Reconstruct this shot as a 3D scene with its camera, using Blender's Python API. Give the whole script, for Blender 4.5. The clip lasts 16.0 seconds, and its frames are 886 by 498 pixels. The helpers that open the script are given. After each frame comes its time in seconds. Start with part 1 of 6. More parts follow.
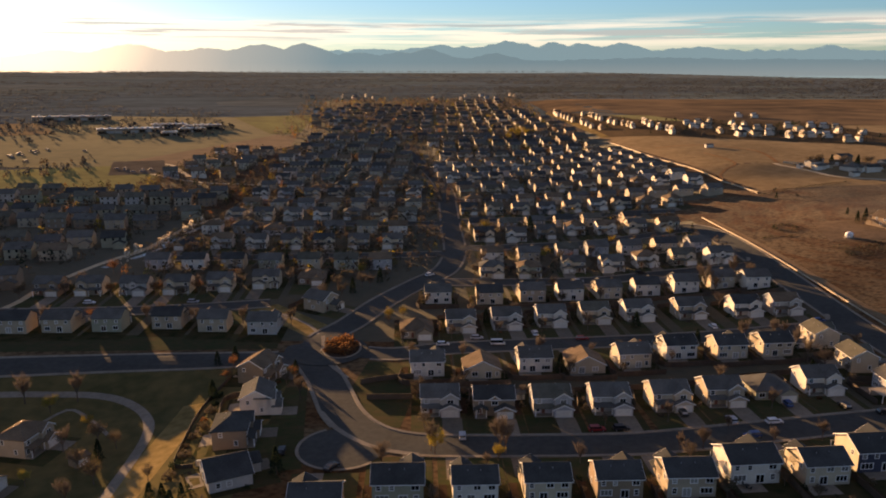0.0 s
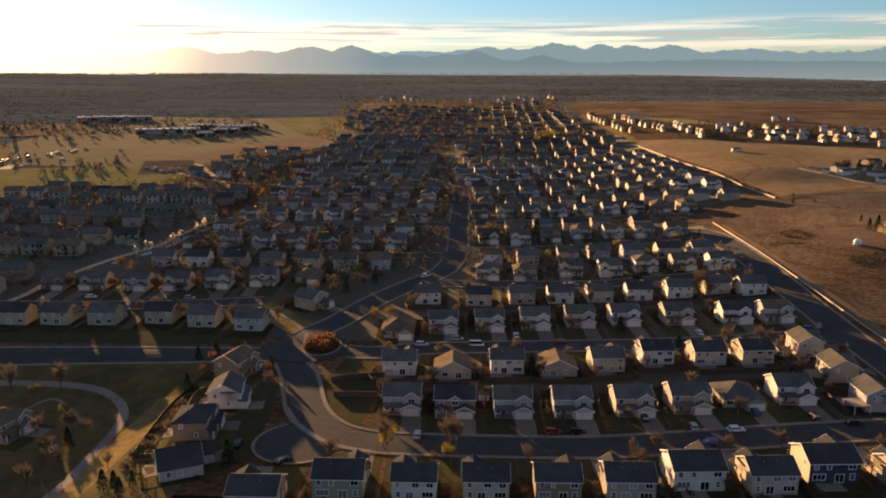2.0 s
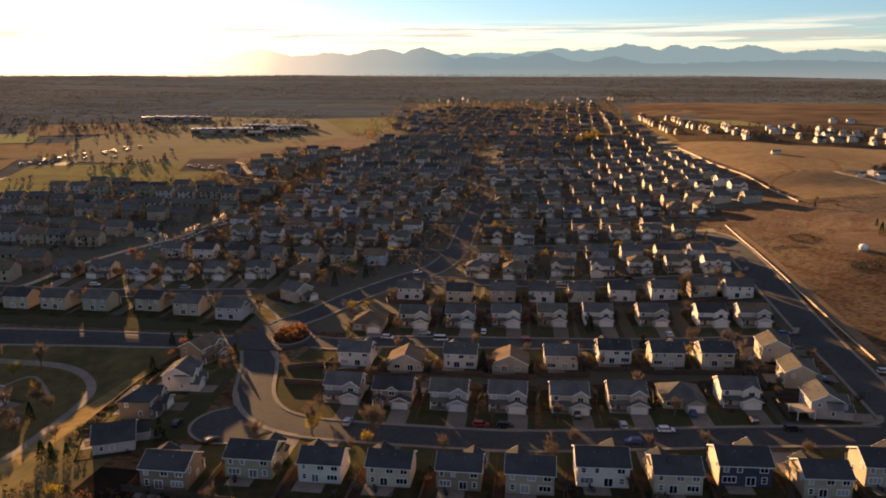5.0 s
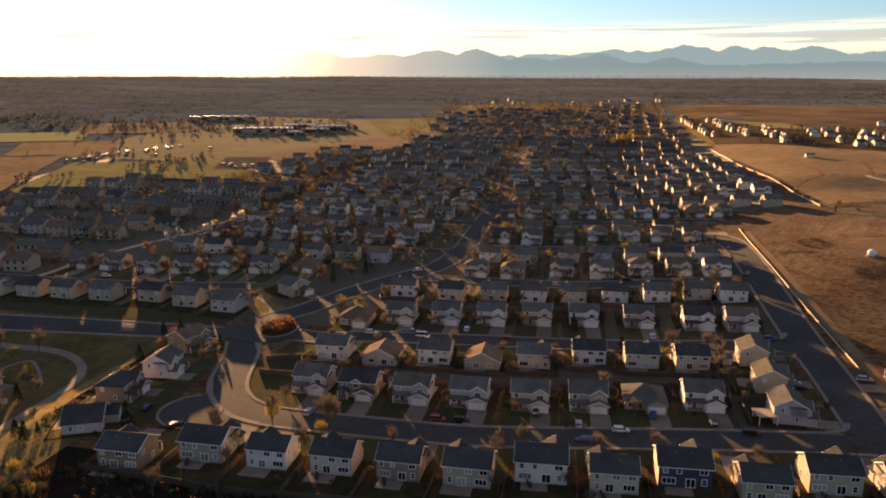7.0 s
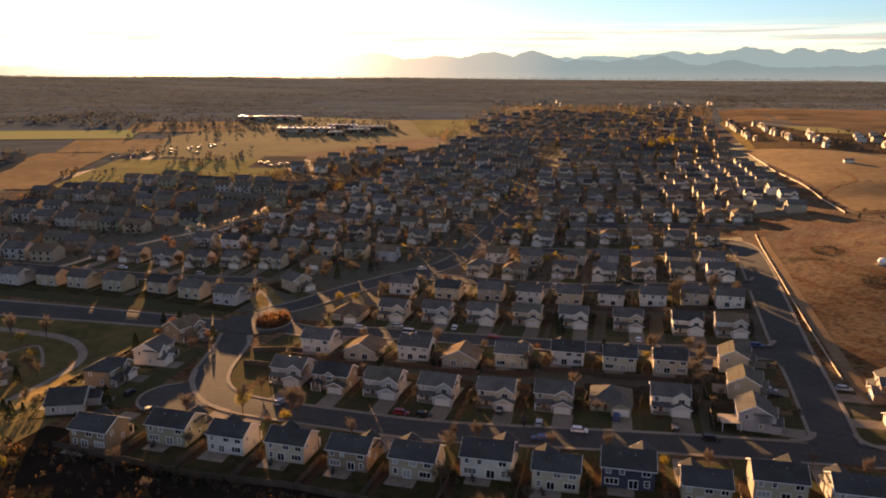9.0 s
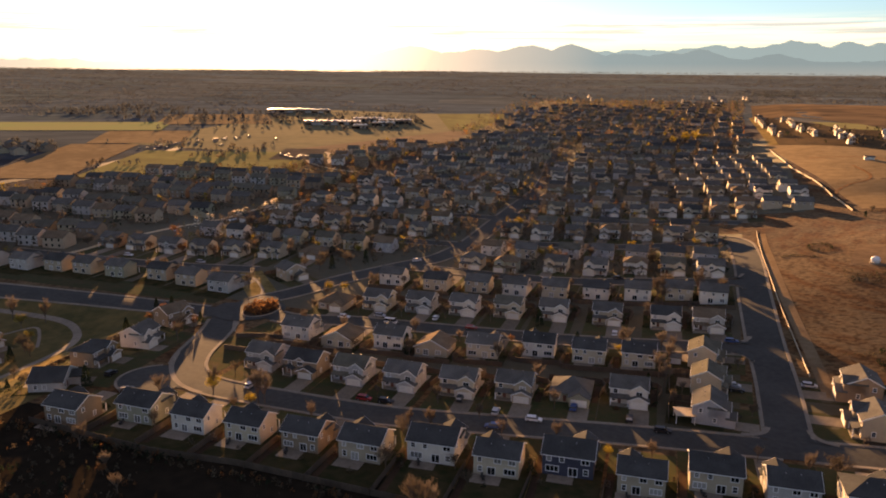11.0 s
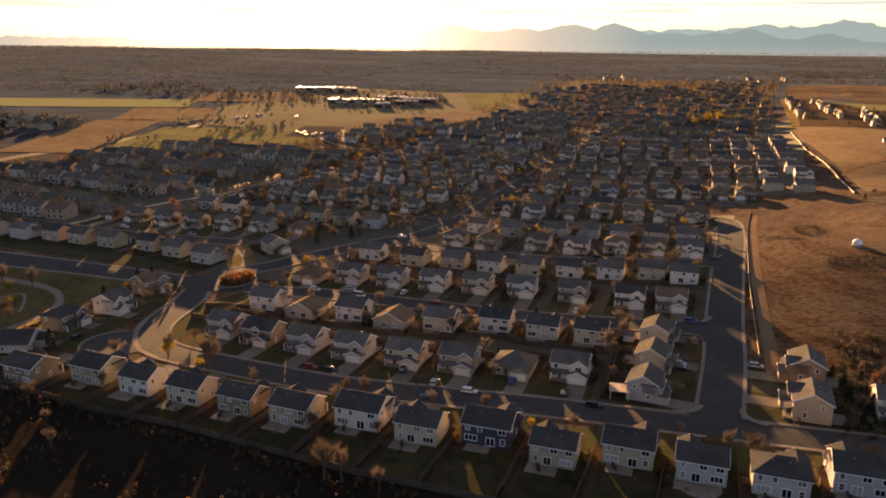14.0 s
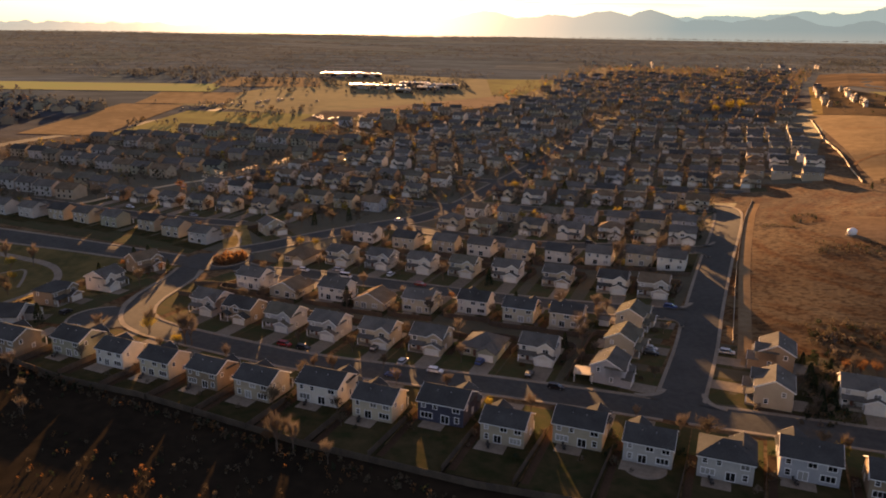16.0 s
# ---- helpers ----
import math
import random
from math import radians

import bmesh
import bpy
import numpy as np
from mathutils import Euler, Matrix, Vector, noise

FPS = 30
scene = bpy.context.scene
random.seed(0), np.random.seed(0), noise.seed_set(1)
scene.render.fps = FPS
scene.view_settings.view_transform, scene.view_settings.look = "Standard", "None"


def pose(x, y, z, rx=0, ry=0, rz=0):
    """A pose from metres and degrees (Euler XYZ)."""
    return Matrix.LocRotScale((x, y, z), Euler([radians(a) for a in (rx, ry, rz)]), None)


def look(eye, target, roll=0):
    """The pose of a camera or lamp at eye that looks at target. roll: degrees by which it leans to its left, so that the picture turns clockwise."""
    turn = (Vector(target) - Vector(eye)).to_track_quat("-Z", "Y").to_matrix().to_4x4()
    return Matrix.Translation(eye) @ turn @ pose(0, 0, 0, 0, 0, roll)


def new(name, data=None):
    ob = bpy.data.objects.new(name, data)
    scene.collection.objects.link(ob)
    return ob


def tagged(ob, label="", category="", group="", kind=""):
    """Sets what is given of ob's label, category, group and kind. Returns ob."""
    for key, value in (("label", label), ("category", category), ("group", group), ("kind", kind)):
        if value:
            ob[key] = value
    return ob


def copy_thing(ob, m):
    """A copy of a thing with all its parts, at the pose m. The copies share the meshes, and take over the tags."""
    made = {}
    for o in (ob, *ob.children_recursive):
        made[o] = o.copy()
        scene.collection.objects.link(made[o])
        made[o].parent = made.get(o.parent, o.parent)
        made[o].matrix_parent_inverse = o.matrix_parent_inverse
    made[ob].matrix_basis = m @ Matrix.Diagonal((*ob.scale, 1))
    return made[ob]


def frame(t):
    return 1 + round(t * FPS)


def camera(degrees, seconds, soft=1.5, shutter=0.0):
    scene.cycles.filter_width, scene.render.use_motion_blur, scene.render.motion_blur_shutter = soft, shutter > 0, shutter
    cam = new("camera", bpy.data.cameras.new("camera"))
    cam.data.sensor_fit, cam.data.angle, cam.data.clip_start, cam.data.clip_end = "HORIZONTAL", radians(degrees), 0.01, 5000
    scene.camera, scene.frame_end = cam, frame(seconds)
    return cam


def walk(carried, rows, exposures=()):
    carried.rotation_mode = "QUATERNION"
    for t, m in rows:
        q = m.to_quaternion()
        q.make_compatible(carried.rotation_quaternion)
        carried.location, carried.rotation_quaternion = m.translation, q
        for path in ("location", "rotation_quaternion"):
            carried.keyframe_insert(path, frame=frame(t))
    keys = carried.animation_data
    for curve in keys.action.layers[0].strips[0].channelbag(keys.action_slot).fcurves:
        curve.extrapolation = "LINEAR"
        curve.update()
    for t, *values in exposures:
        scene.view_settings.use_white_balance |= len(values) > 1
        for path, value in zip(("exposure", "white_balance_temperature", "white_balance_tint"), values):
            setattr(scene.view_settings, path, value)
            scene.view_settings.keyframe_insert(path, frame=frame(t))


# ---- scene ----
cam = camera(59.8, 16.0, soft=1.9)
METRES, EYE, TILT, LEAN, TURN = 180.0, 92.0, -12.9, 0.0, 0.0
ROWS = [
    (0.0, 0.0, 0.0, 0.0, -0.0, 0.0, 0.0),
    (0.5, 0.0328, -0.0032, 0.0008, 0.94, 0.02, -0.23),
    (1.0, 0.0638, -0.0058, 0.001, 1.8, 0.06, -0.46),
    (1.5, 0.0975, -0.0081, 0.0008, 2.69, 0.09, -0.67),
    (2.0, 0.1293, -0.0098, -0.0004, 3.52, 0.11, -0.87),
    (2.5, 0.164, -0.0113, -0.0013, 4.41, 0.13, -1.07),
    (3.0, 0.1968, -0.0127, -0.0023, 5.24, 0.14, -1.23),
    (3.5, 0.233, -0.0139, -0.0038, 6.17, 0.13, -1.42),
    (4.0, 0.2667, -0.015, -0.005, 7.04, 0.13, -1.59),
    (6.5, 0.4481, -0.0092, -0.0084, 12.01, 0.04, -2.73),
    (7.0, 0.4816, -0.0063, -0.008, 13.01, 0.03, -2.99),
    (7.5, 0.5171, -0.003, -0.0072, 14.09, 0.02, -3.26),
    (8.0, 0.5497, -0.0001, -0.0062, 15.15, -0.03, -3.55),
    (8.5, 0.585, 0.0034, -0.0053, 16.23, -0.06, -3.87),
    (11.0, 0.7402, 0.0161, 0.001, 20.1, -0.81, -4.96),
    (11.5, 0.7687, 0.0217, 0.0023, 20.7, -1.09, -5.1),
    (12.0, 0.7937, 0.0281, 0.0029, 21.21, -1.38, -5.19),
    (12.5, 0.8194, 0.0349, 0.0041, 21.63, -1.69, -5.32),
    (13.0, 0.8431, 0.0412, 0.0049, 22.12, -1.96, -5.48),
    (13.5, 0.8688, 0.0484, 0.0053, 22.71, -2.27, -5.64),
    (14.0, 0.8921, 0.0552, 0.0054, 23.27, -2.55, -5.81),
    (14.5, 0.917, 0.0623, 0.0059, 23.89, -2.86, -5.98),
    (15.0, 0.9421, 0.0698, 0.007, 24.54, -3.18, -6.13),
    (15.5, 0.9646, 0.0763, 0.0074, 25.12, -3.45, -6.31),
    (16.0, 0.9887, 0.0836, 0.0073, 25.76, -3.75, -6.49),
]
walk(cam, [(t, pose(0, 0, EYE, TILT, LEAN, TURN) @ pose(METRES * x, METRES * y, METRES * z, 90 + pitch, roll, yaw)) for t, x, y, z, yaw, pitch, roll in ROWS], [(0.0, 1.62, 8800, 25), (8.0, 2.03, 10250, 31), (16.0, 2.12, 11500, 33)])

# ---- light ----
SUN_AZ, SUN_EL = -34.0, 7.2
sun_way = Vector((math.sin(radians(SUN_AZ)) * math.cos(radians(SUN_EL)), math.cos(radians(SUN_AZ)) * math.cos(radians(SUN_EL)), math.sin(radians(SUN_EL))))
sun = new("sun", bpy.data.lights.new("sun", "SUN"))
sun.data.energy, sun.data.angle, sun.data.color = 4.7, radians(0.6), (1.0, 0.695, 0.40)
sun.matrix_world = look(sun_way * 300 + Vector((0, 0, 300)), Vector((0, 0, 300)))

world = bpy.data.worlds.new("sky")
scene.world = world
world.use_nodes = True
wn, wl = world.node_tree.nodes, world.node_tree.links
wn.clear()
sky = wn.new("ShaderNodeTexSky")
sky.sky_type, sky.sun_disc = "NISHITA", False
sky.sun_elevation, sky.sun_rotation = radians(SUN_EL), radians(SUN_AZ)
sky.altitude, sky.air_density, sky.dust_density, sky.ozone_density = 1600, 1.2, 0.7, 5.6
co = wn.new("ShaderNodeTexCoord")
split = wn.new("ShaderNodeSeparateXYZ")
wl.new(co.outputs["Generated"], split.inputs["Vector"])


def sky_ramp(source, stops):
    r = wn.new("ShaderNodeValToRGB")
    r.color_ramp.elements[0].color = r.color_ramp.elements[-1].color = (0, 0, 0, 1)
    for p, v in stops:
        r.color_ramp.elements.new(p).color = (v, v, v, 1)
    wl.new(source, r.inputs["Fac"])
    return r.outputs["Color"]


def sky_times(a, b):
    m = wn.new("ShaderNodeMath")
    m.operation = "MULTIPLY"
    wl.new(a, m.inputs[0])
    wl.new(b, m.inputs[1])
    return m.outputs[0]


def cloud_layer(below, squash, scale, shift, stops, height, colour):
    """Flat high cloud: noise drawn out along the horizon, kept to a belt of heights (sine of elevation)."""
    place = wn.new("ShaderNodeMapping")
    place.inputs["Scale"].default_value, place.inputs["Location"].default_value = (2.2, 2.2, squash), shift
    wl.new(co.outputs["Generated"], place.inputs["Vector"])
    t = wn.new("ShaderNodeTexNoise")
    t.inputs["Scale"].default_value, t.inputs["Detail"].default_value, t.inputs["Roughness"].default_value = scale, 7, 0.6
    t.inputs["Distortion"].default_value = 0.3
    wl.new(place.outputs["Vector"], t.inputs["Vector"])
    mix = wn.new("ShaderNodeMixRGB")
    mix.inputs["Color2"].default_value = (*colour, 1)
    wl.new(sky_times(sky_ramp(t.outputs["Fac"], stops), sky_ramp(split.outputs["Z"], height)), mix.inputs["Fac"])
    wl.new(below, mix.inputs["Color1"])
    return mix.outputs["Color"]


blue = wn.new("ShaderNodeMixRGB")
blue.blend_type = "MULTIPLY"
blue.inputs["Fac"].default_value, blue.inputs["Color2"].default_value = 1.0, (0.90, 0.955, 0.99, 1)
wl.new(sky.outputs["Color"], blue.inputs["Color1"])
cream = cloud_layer(blue.outputs["Color"], 60, 1.7, (0.3, 0.1, 0.4), ((0.43, 0.0), (0.53, 0.85), (0.8, 0.95)), ((0.026, 0.15), (0.038, 0.62), (0.056, 0.62), (0.068, 0.0)), (5.5, 5.3, 4.8))
cloudy = cloud_layer(cream, 95, 2.4, (4.3, 1.7, 0.9), ((0.53, 0.0), (0.57, 0.85), (0.8, 0.9)), ((0.036, 0.0), (0.044, 0.85), (0.058, 0.85), (0.064, 0.0)), (1.9, 2.3, 2.6))
# unseen thin cirrus higher up, added to warm and lift the shade
cloudy = cloud_layer(cloudy, 2.2, 1.3, (1.1, 0.4, 2.3), ((0.30, 0.0), (0.55, 0.6), (0.8, 0.7)), ((0.13, 0.0), (0.30, 0.62), (0.9, 0.62)), (1.75, 1.66, 1.52))
bg = wn.new("ShaderNodeBackground")
bg.inputs["Strength"].default_value = 0.077
wl.new(cloudy, bg.inputs["Color"])
wl.new(bg.outputs["Background"], wn.new("ShaderNodeOutputWorld").inputs["Surface"])

# ---- materials ----


def mat(name, a, b=None, rough=0.85, fine=2.0, broad=0.08, bump=0.0, metal=0.0, vary=0.0, spec=0.3, thin=0.0, detail=6, spread=0.25, fuzz=0.0, fuzz_tint=(0.92, 0.92, 0.80)):
    """A surface whose colour drifts from a to b at two scales (per metre); vary: shift of value from object to object;
    thin: share of light that a leaf lets through; fuzz: sheen of dry stalks and dust, also standing in for haze over
    low, far views.
    """
    m = bpy.data.materials.new(name)
    m.use_nodes = True
    n, l = m.node_tree.nodes, m.node_tree.links
    p = n["Principled BSDF"]
    p.inputs["Roughness"].default_value, p.inputs["Metallic"].default_value = rough, metal
    p.inputs["Specular IOR Level"].default_value = spec
    p.inputs["Sheen Weight"].default_value, p.inputs["Sheen Roughness"].default_value, p.inputs["Sheen Tint"].default_value = fuzz, 0.45, (*fuzz_tint, 1)
    b = b or tuple(c * 0.78 for c in a)
    geo = n.new("ShaderNodeNewGeometry")
    t1, t2 = n.new("ShaderNodeTexNoise"), n.new("ShaderNodeTexNoise")
    for t, s, d in ((t1, fine, detail), (t2, broad, 3)):
        t.inputs["Scale"].default_value, t.inputs["Detail"].default_value = s, d
        l.new(geo.outputs["Position"], t.inputs["Vector"])
    add = n.new("ShaderNodeMath")
    add.operation = "ADD"
    l.new(t1.outputs["Fac"], add.inputs[0])
    l.new(t2.outputs["Fac"], add.inputs[1])
    rng = n.new("ShaderNodeMapRange")
    rng.inputs["From Min"].default_value, rng.inputs["From Max"].default_value = 1 - spread, 1 + spread
    l.new(add.outputs[0], rng.inputs["Value"])
    mix = n.new("ShaderNodeMixRGB")
    mix.inputs["Color1"].default_value, mix.inputs["Color2"].default_value = (*a, 1), (*b, 1)
    l.new(rng.outputs["Result"], mix.inputs["Fac"])
    out = mix.outputs["Color"]
    if vary:
        info = n.new("ShaderNodeObjectInfo")
        hsv = n.new("ShaderNodeHueSaturation")
        r2 = n.new("ShaderNodeMapRange")
        r2.inputs["To Min"].default_value, r2.inputs["To Max"].default_value = 1 - vary, 1 + vary
        l.new(info.outputs["Random"], r2.inputs["Value"])
        l.new(r2.outputs["Result"], hsv.inputs["Value"])
        l.new(out, hsv.inputs["Color"])
        out = hsv.outputs["Color"]
    l.new(out, p.inputs["Base Color"])
    if bump:
        bp = n.new("ShaderNodeBump")
        bp.inputs["Strength"].default_value, bp.inputs["Distance"].default_value = bump, 0.15
        l.new(t1.outputs["Fac"], bp.inputs["Height"])
        l.new(bp.outputs["Normal"], p.inputs["Normal"])
    if thin:
        tr, both = n.new("ShaderNodeBsdfTranslucent"), n.new("ShaderNodeMixShader")
        both.inputs["Fac"].default_value = thin
        l.new(out, tr.inputs["Color"])
        l.new(p.outputs["BSDF"], both.inputs[1])
        l.new(tr.outputs["BSDF"], both.inputs[2])
        l.new(both.outputs["Shader"], n["Material Output"].inputs["Surface"])
    return m


WALLS = [mat("siding_" + n, c, rough=0.7, fine=5, broad=0.3, vary=0.05) for n, c in (
    ("white", (0.619, 0.576, 0.499)), ("cream", (0.499, 0.421, 0.310)), ("beige", (0.387, 0.314, 0.228)), ("tan", (0.258, 0.185, 0.125)),
    ("sage", (0.301, 0.292, 0.211)), ("grey", (0.404, 0.387, 0.357)), ("slate_blue", (0.047, 0.050, 0.073)), ("blue_grey", (0.335, 0.344, 0.353)))]
WHITE, CREAM, BEIGE, TAN, SAGE, GREY, NAVY, BLUE = range(8)
ROOFS = [mat("shingle_" + n, c, tuple(x * 0.6 for x in c), rough=0.9, fine=3.5, broad=0.25, bump=0.4, vary=0.12, spec=0.0, fuzz=0.05) for n, c in (
    ("slate", (0.122, 0.120, 0.112)), ("brown", (0.18, 0.132, 0.092)), ("charcoal", (0.066, 0.070, 0.070)), ("green_grey", (0.13, 0.125, 0.10)))]
trim_m = mat("white_trim", (0.78, 0.77, 0.74), rough=0.6)
glass_m = mat("window_glass", (0.012, 0.014, 0.018), rough=0.12, spec=0.6)
gp = glass_m.node_tree
pick, blind, tone_of = gp.nodes.new("ShaderNodeObjectInfo"), gp.nodes.new("ShaderNodeMixRGB"), gp.nodes.new("ShaderNodeValToRGB")
tone_of.color_ramp.interpolation = "CONSTANT"
tone_of.color_ramp.elements[0].color, tone_of.color_ramp.elements[1].color = (0, 0, 0, 1), (1, 1, 1, 1)
tone_of.color_ramp.elements[1].position = 0.8
tone_of.color_ramp.elements.new(0.58).color = (0.45, 0.45, 0.45, 1)
blind.inputs["Color2"].default_value = (0.30, 0.29, 0.27, 1)
gp.links.new(pick.outputs["Random"], tone_of.inputs["Fac"])
gp.links.new(tone_of.outputs["Color"], blind.inputs["Fac"])
gp.links.new(gp.nodes["Principled BSDF"].inputs["Base Color"].links[0].from_socket, blind.inputs["Color1"])
gp.links.new(blind.outputs["Color"], gp.nodes["Principled BSDF"].inputs["Base Color"])
door_m = mat("garage_door_paint", (0.66, 0.64, 0.58), rough=0.6, vary=0.12)
oak_m = mat("door_paint", (0.16, 0.06, 0.04), rough=0.5, vary=0.3)
concrete = mat("concrete", (0.255, 0.222, 0.178), (0.175, 0.152, 0.122), rough=0.92, fine=0.9, broad=0.12, spec=0.03)
asphalt = mat("asphalt", (0.066, 0.068, 0.064), (0.045, 0.047, 0.045), rough=0.92, fine=0.6, broad=0.05, spec=0.03, fuzz=0.03)
drive_m = mat("drive_concrete", (0.215, 0.18, 0.14), (0.15, 0.125, 0.098), rough=0.9, fine=0.9, broad=0.12, spec=0.02, vary=0.2)
lawn_m = mat("lawn", (0.032, 0.046, 0.016), (0.070, 0.050, 0.023), fine=0.5, broad=0.11, vary=0.22, bump=0.4, spec=0.0, fuzz=0.06)
yard_m = mat("yard_grass", (0.062, 0.050, 0.027), (0.024, 0.031, 0.014), fine=0.35, broad=0.16, vary=0.15, bump=0.4, spec=0.0)
mulch = mat("mulch", (0.075, 0.048, 0.032), (0.04, 0.027, 0.02), fine=2.0, spec=0.0)
cedar = mat("cedar_fence", (0.095, 0.068, 0.048), (0.06, 0.044, 0.033), fine=2.5, broad=0.4, vary=0.15)
pale_fence = mat("pale_fence", (0.50, 0.42, 0.31), (0.40, 0.325, 0.235), fine=1.5, broad=0.2)
bark = mat("bark", (0.14, 0.10, 0.075), (0.08, 0.06, 0.045), fine=6)
twig = mat("bare_twigs", (0.17, 0.138, 0.108), (0.115, 0.092, 0.072), fine=3, vary=0.25, spec=0.0, thin=0.26)
gold = mat("yellow_leaves", (0.29, 0.225, 0.045), (0.20, 0.145, 0.032), fine=2, vary=0.2, spec=0.0, thin=0.42)
rust = mat("orange_leaves", (0.21, 0.10, 0.045), (0.14, 0.07, 0.035), fine=2, vary=0.2, spec=0.0, thin=0.40)
brown_leaf = mat("brown_leaves", (0.140, 0.112, 0.078), (0.088, 0.071, 0.050), fine=2, vary=0.3, spec=0.0, thin=0.27)
needle = mat("needles", (0.035, 0.05, 0.028), (0.02, 0.03, 0.018), fine=3, vary=0.2, spec=0.0, thin=0.25)
reed = mat("dry_reeds", (0.84, 0.74, 0.60), (0.70, 0.58, 0.43), fine=1.5, spec=0.0, thin=0.6)
# these leaves take the blue-grey of distance haze into their colour
hazy_canopy = mat("hazy_canopy", (0.066, 0.073, 0.080), (0.052, 0.058, 0.064), fine=0.05, broad=0.004, spec=0.0, thin=0.5)
hazy_dark = mat("hazy_dark_canopy", (0.048, 0.054, 0.060), (0.038, 0.042, 0.047), fine=0.05, broad=0.004, spec=0.0, thin=0.5)
tank_m = mat("white_tank", (0.80, 0.80, 0.78), rough=0.5)
rubber = mat("rubber", (0.02, 0.02, 0.02), rough=0.8)
steel = mat("steel", (0.45, 0.45, 0.46), rough=0.4, metal=0.9)
flat_roof = mat("pale_flat_roof", (0.52, 0.51, 0.5), rough=0.38, metal=0.5, spec=0.4, fine=0.2, broad=0.02)
dirt = mat("dirt_track", (0.22, 0.155, 0.095), (0.16, 0.108, 0.064), fine=0.5, broad=0.06, spec=0.0)
CAR_PAINT = [mat("car_" + n, c, rough=0.45, spec=0.4) for n, c in (
    ("white", (0.7, 0.7, 0.7)), ("black", (0.015, 0.015, 0.018)), ("blue", (0.03, 0.08, 0.22)), ("red", (0.28, 0.02, 0.02)), ("silver", (0.4, 0.41, 0.43)))]


def ground_material():
    # the blue sheen tint carries distance haze in the ground's own surface
    m = mat("dry_grassland", (0.185, 0.124, 0.066), (0.095, 0.063, 0.036), fine=0.55, broad=0.025, bump=0.5, detail=10, spread=0.22, spec=0.0, fuzz=0.03, fuzz_tint=(0.55, 0.75, 1.0))
    n, l = m.node_tree.nodes, m.node_tree.links
    p = n["Principled BSDF"]
    near_col = p.inputs["Base Color"].links[0].from_socket
    geo = n.new("ShaderNodeNewGeometry")
    # mown streaks, reddish patches and dark tufts
    for scale, turn, lo, hi, dark in (((0.10, 0.34, 1), 0.25, 0.45, 0.68, (0.88, 0.82, 0.77, 1)), ((0.022, 0.05, 1), 0.1, 0.44, 0.62, (0.80, 0.60, 0.48, 1)), ((0.45, 0.6, 1), 0.0, 0.50, 0.60, (0.58, 0.54, 0.50, 1))):
        lay = n.new("ShaderNodeMapping")
        lay.inputs["Scale"].default_value, lay.inputs["Rotation"].default_value = scale, (0, 0, turn)
        l.new(geo.outputs["Position"], lay.inputs["Vector"])
        t = n.new("ShaderNodeTexNoise")
        t.inputs["Scale"].default_value, t.inputs["Detail"].default_value = 1.0, 7
        l.new(lay.outputs["Vector"], t.inputs["Vector"])
        k = n.new("ShaderNodeMapRange")
        k.inputs["From Min"].default_value, k.inputs["From Max"].default_value = lo, hi
        l.new(t.outputs["Fac"], k.inputs["Value"])
        over = n.new("ShaderNodeMixRGB")
        over.blend_type = "MULTIPLY"
        over.inputs["Color2"].default_value = dark
        l.new(k.outputs["Result"], over.inputs["Fac"])
        l.new(near_col, over.inputs["Color1"])
        near_col = over.outputs["Color"]
    # far country: fields, woods and towns as patches of darker and paler land, distance haze in their blue-grey
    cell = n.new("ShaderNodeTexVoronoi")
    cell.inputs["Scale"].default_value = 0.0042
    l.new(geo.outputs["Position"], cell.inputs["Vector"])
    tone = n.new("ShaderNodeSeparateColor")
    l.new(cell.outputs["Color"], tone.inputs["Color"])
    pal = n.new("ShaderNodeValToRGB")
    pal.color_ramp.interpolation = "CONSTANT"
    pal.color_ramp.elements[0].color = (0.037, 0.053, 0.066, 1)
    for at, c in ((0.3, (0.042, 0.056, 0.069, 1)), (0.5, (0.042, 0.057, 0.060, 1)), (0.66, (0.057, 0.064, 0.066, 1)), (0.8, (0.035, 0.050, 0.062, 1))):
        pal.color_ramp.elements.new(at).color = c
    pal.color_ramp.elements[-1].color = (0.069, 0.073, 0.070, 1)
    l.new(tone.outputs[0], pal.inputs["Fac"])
    tex = n.new("ShaderNodeTexNoise")
    tex.inputs["Scale"].default_value, tex.inputs["Detail"].default_value = 0.03, 7
    l.new(geo.outputs["Position"], tex.inputs["Vector"])
    shade = n.new("ShaderNodeMixRGB")
    shade.blend_type = "MULTIPLY"
    shade.inputs["Fac"].default_value = 0.8
    bw = n.new("ShaderNodeMapRange")
    bw.inputs["From Min"].default_value, bw.inputs["From Max"].default_value = 0.3, 0.6
    bw.inputs["To Min"].default_value, bw.inputs["To Max"].default_value = 0.62, 1.15
    l.new(tex.outputs["Fac"], bw.inputs["Value"])
    l.new(pal.outputs["Color"], shade.inputs["Color1"])
    l.new(bw.outputs["Result"], shade.inputs["Color2"])
    # long bands of woods, towns and fallow land
    belt, band, bands = n.new("ShaderNodeMapping"), n.new("ShaderNodeTexNoise"), n.new("ShaderNodeMapRange")
    belt.inputs["Scale"].default_value, belt.inputs["Rotation"].default_value = (0.0012, 0.0075, 1), (0, 0, 0.06)
    band.inputs["Scale"].default_value, band.inputs["Detail"].default_value = 1.0, 5
    bands.inputs["From Min"].default_value, bands.inputs["From Max"].default_value = 0.36, 0.64
    bands.inputs["To Min"].default_value, bands.inputs["To Max"].default_value = 0.6, 1.3
    l.new(geo.outputs["Position"], belt.inputs["Vector"])
    l.new(belt.outputs["Vector"], band.inputs["Vector"])
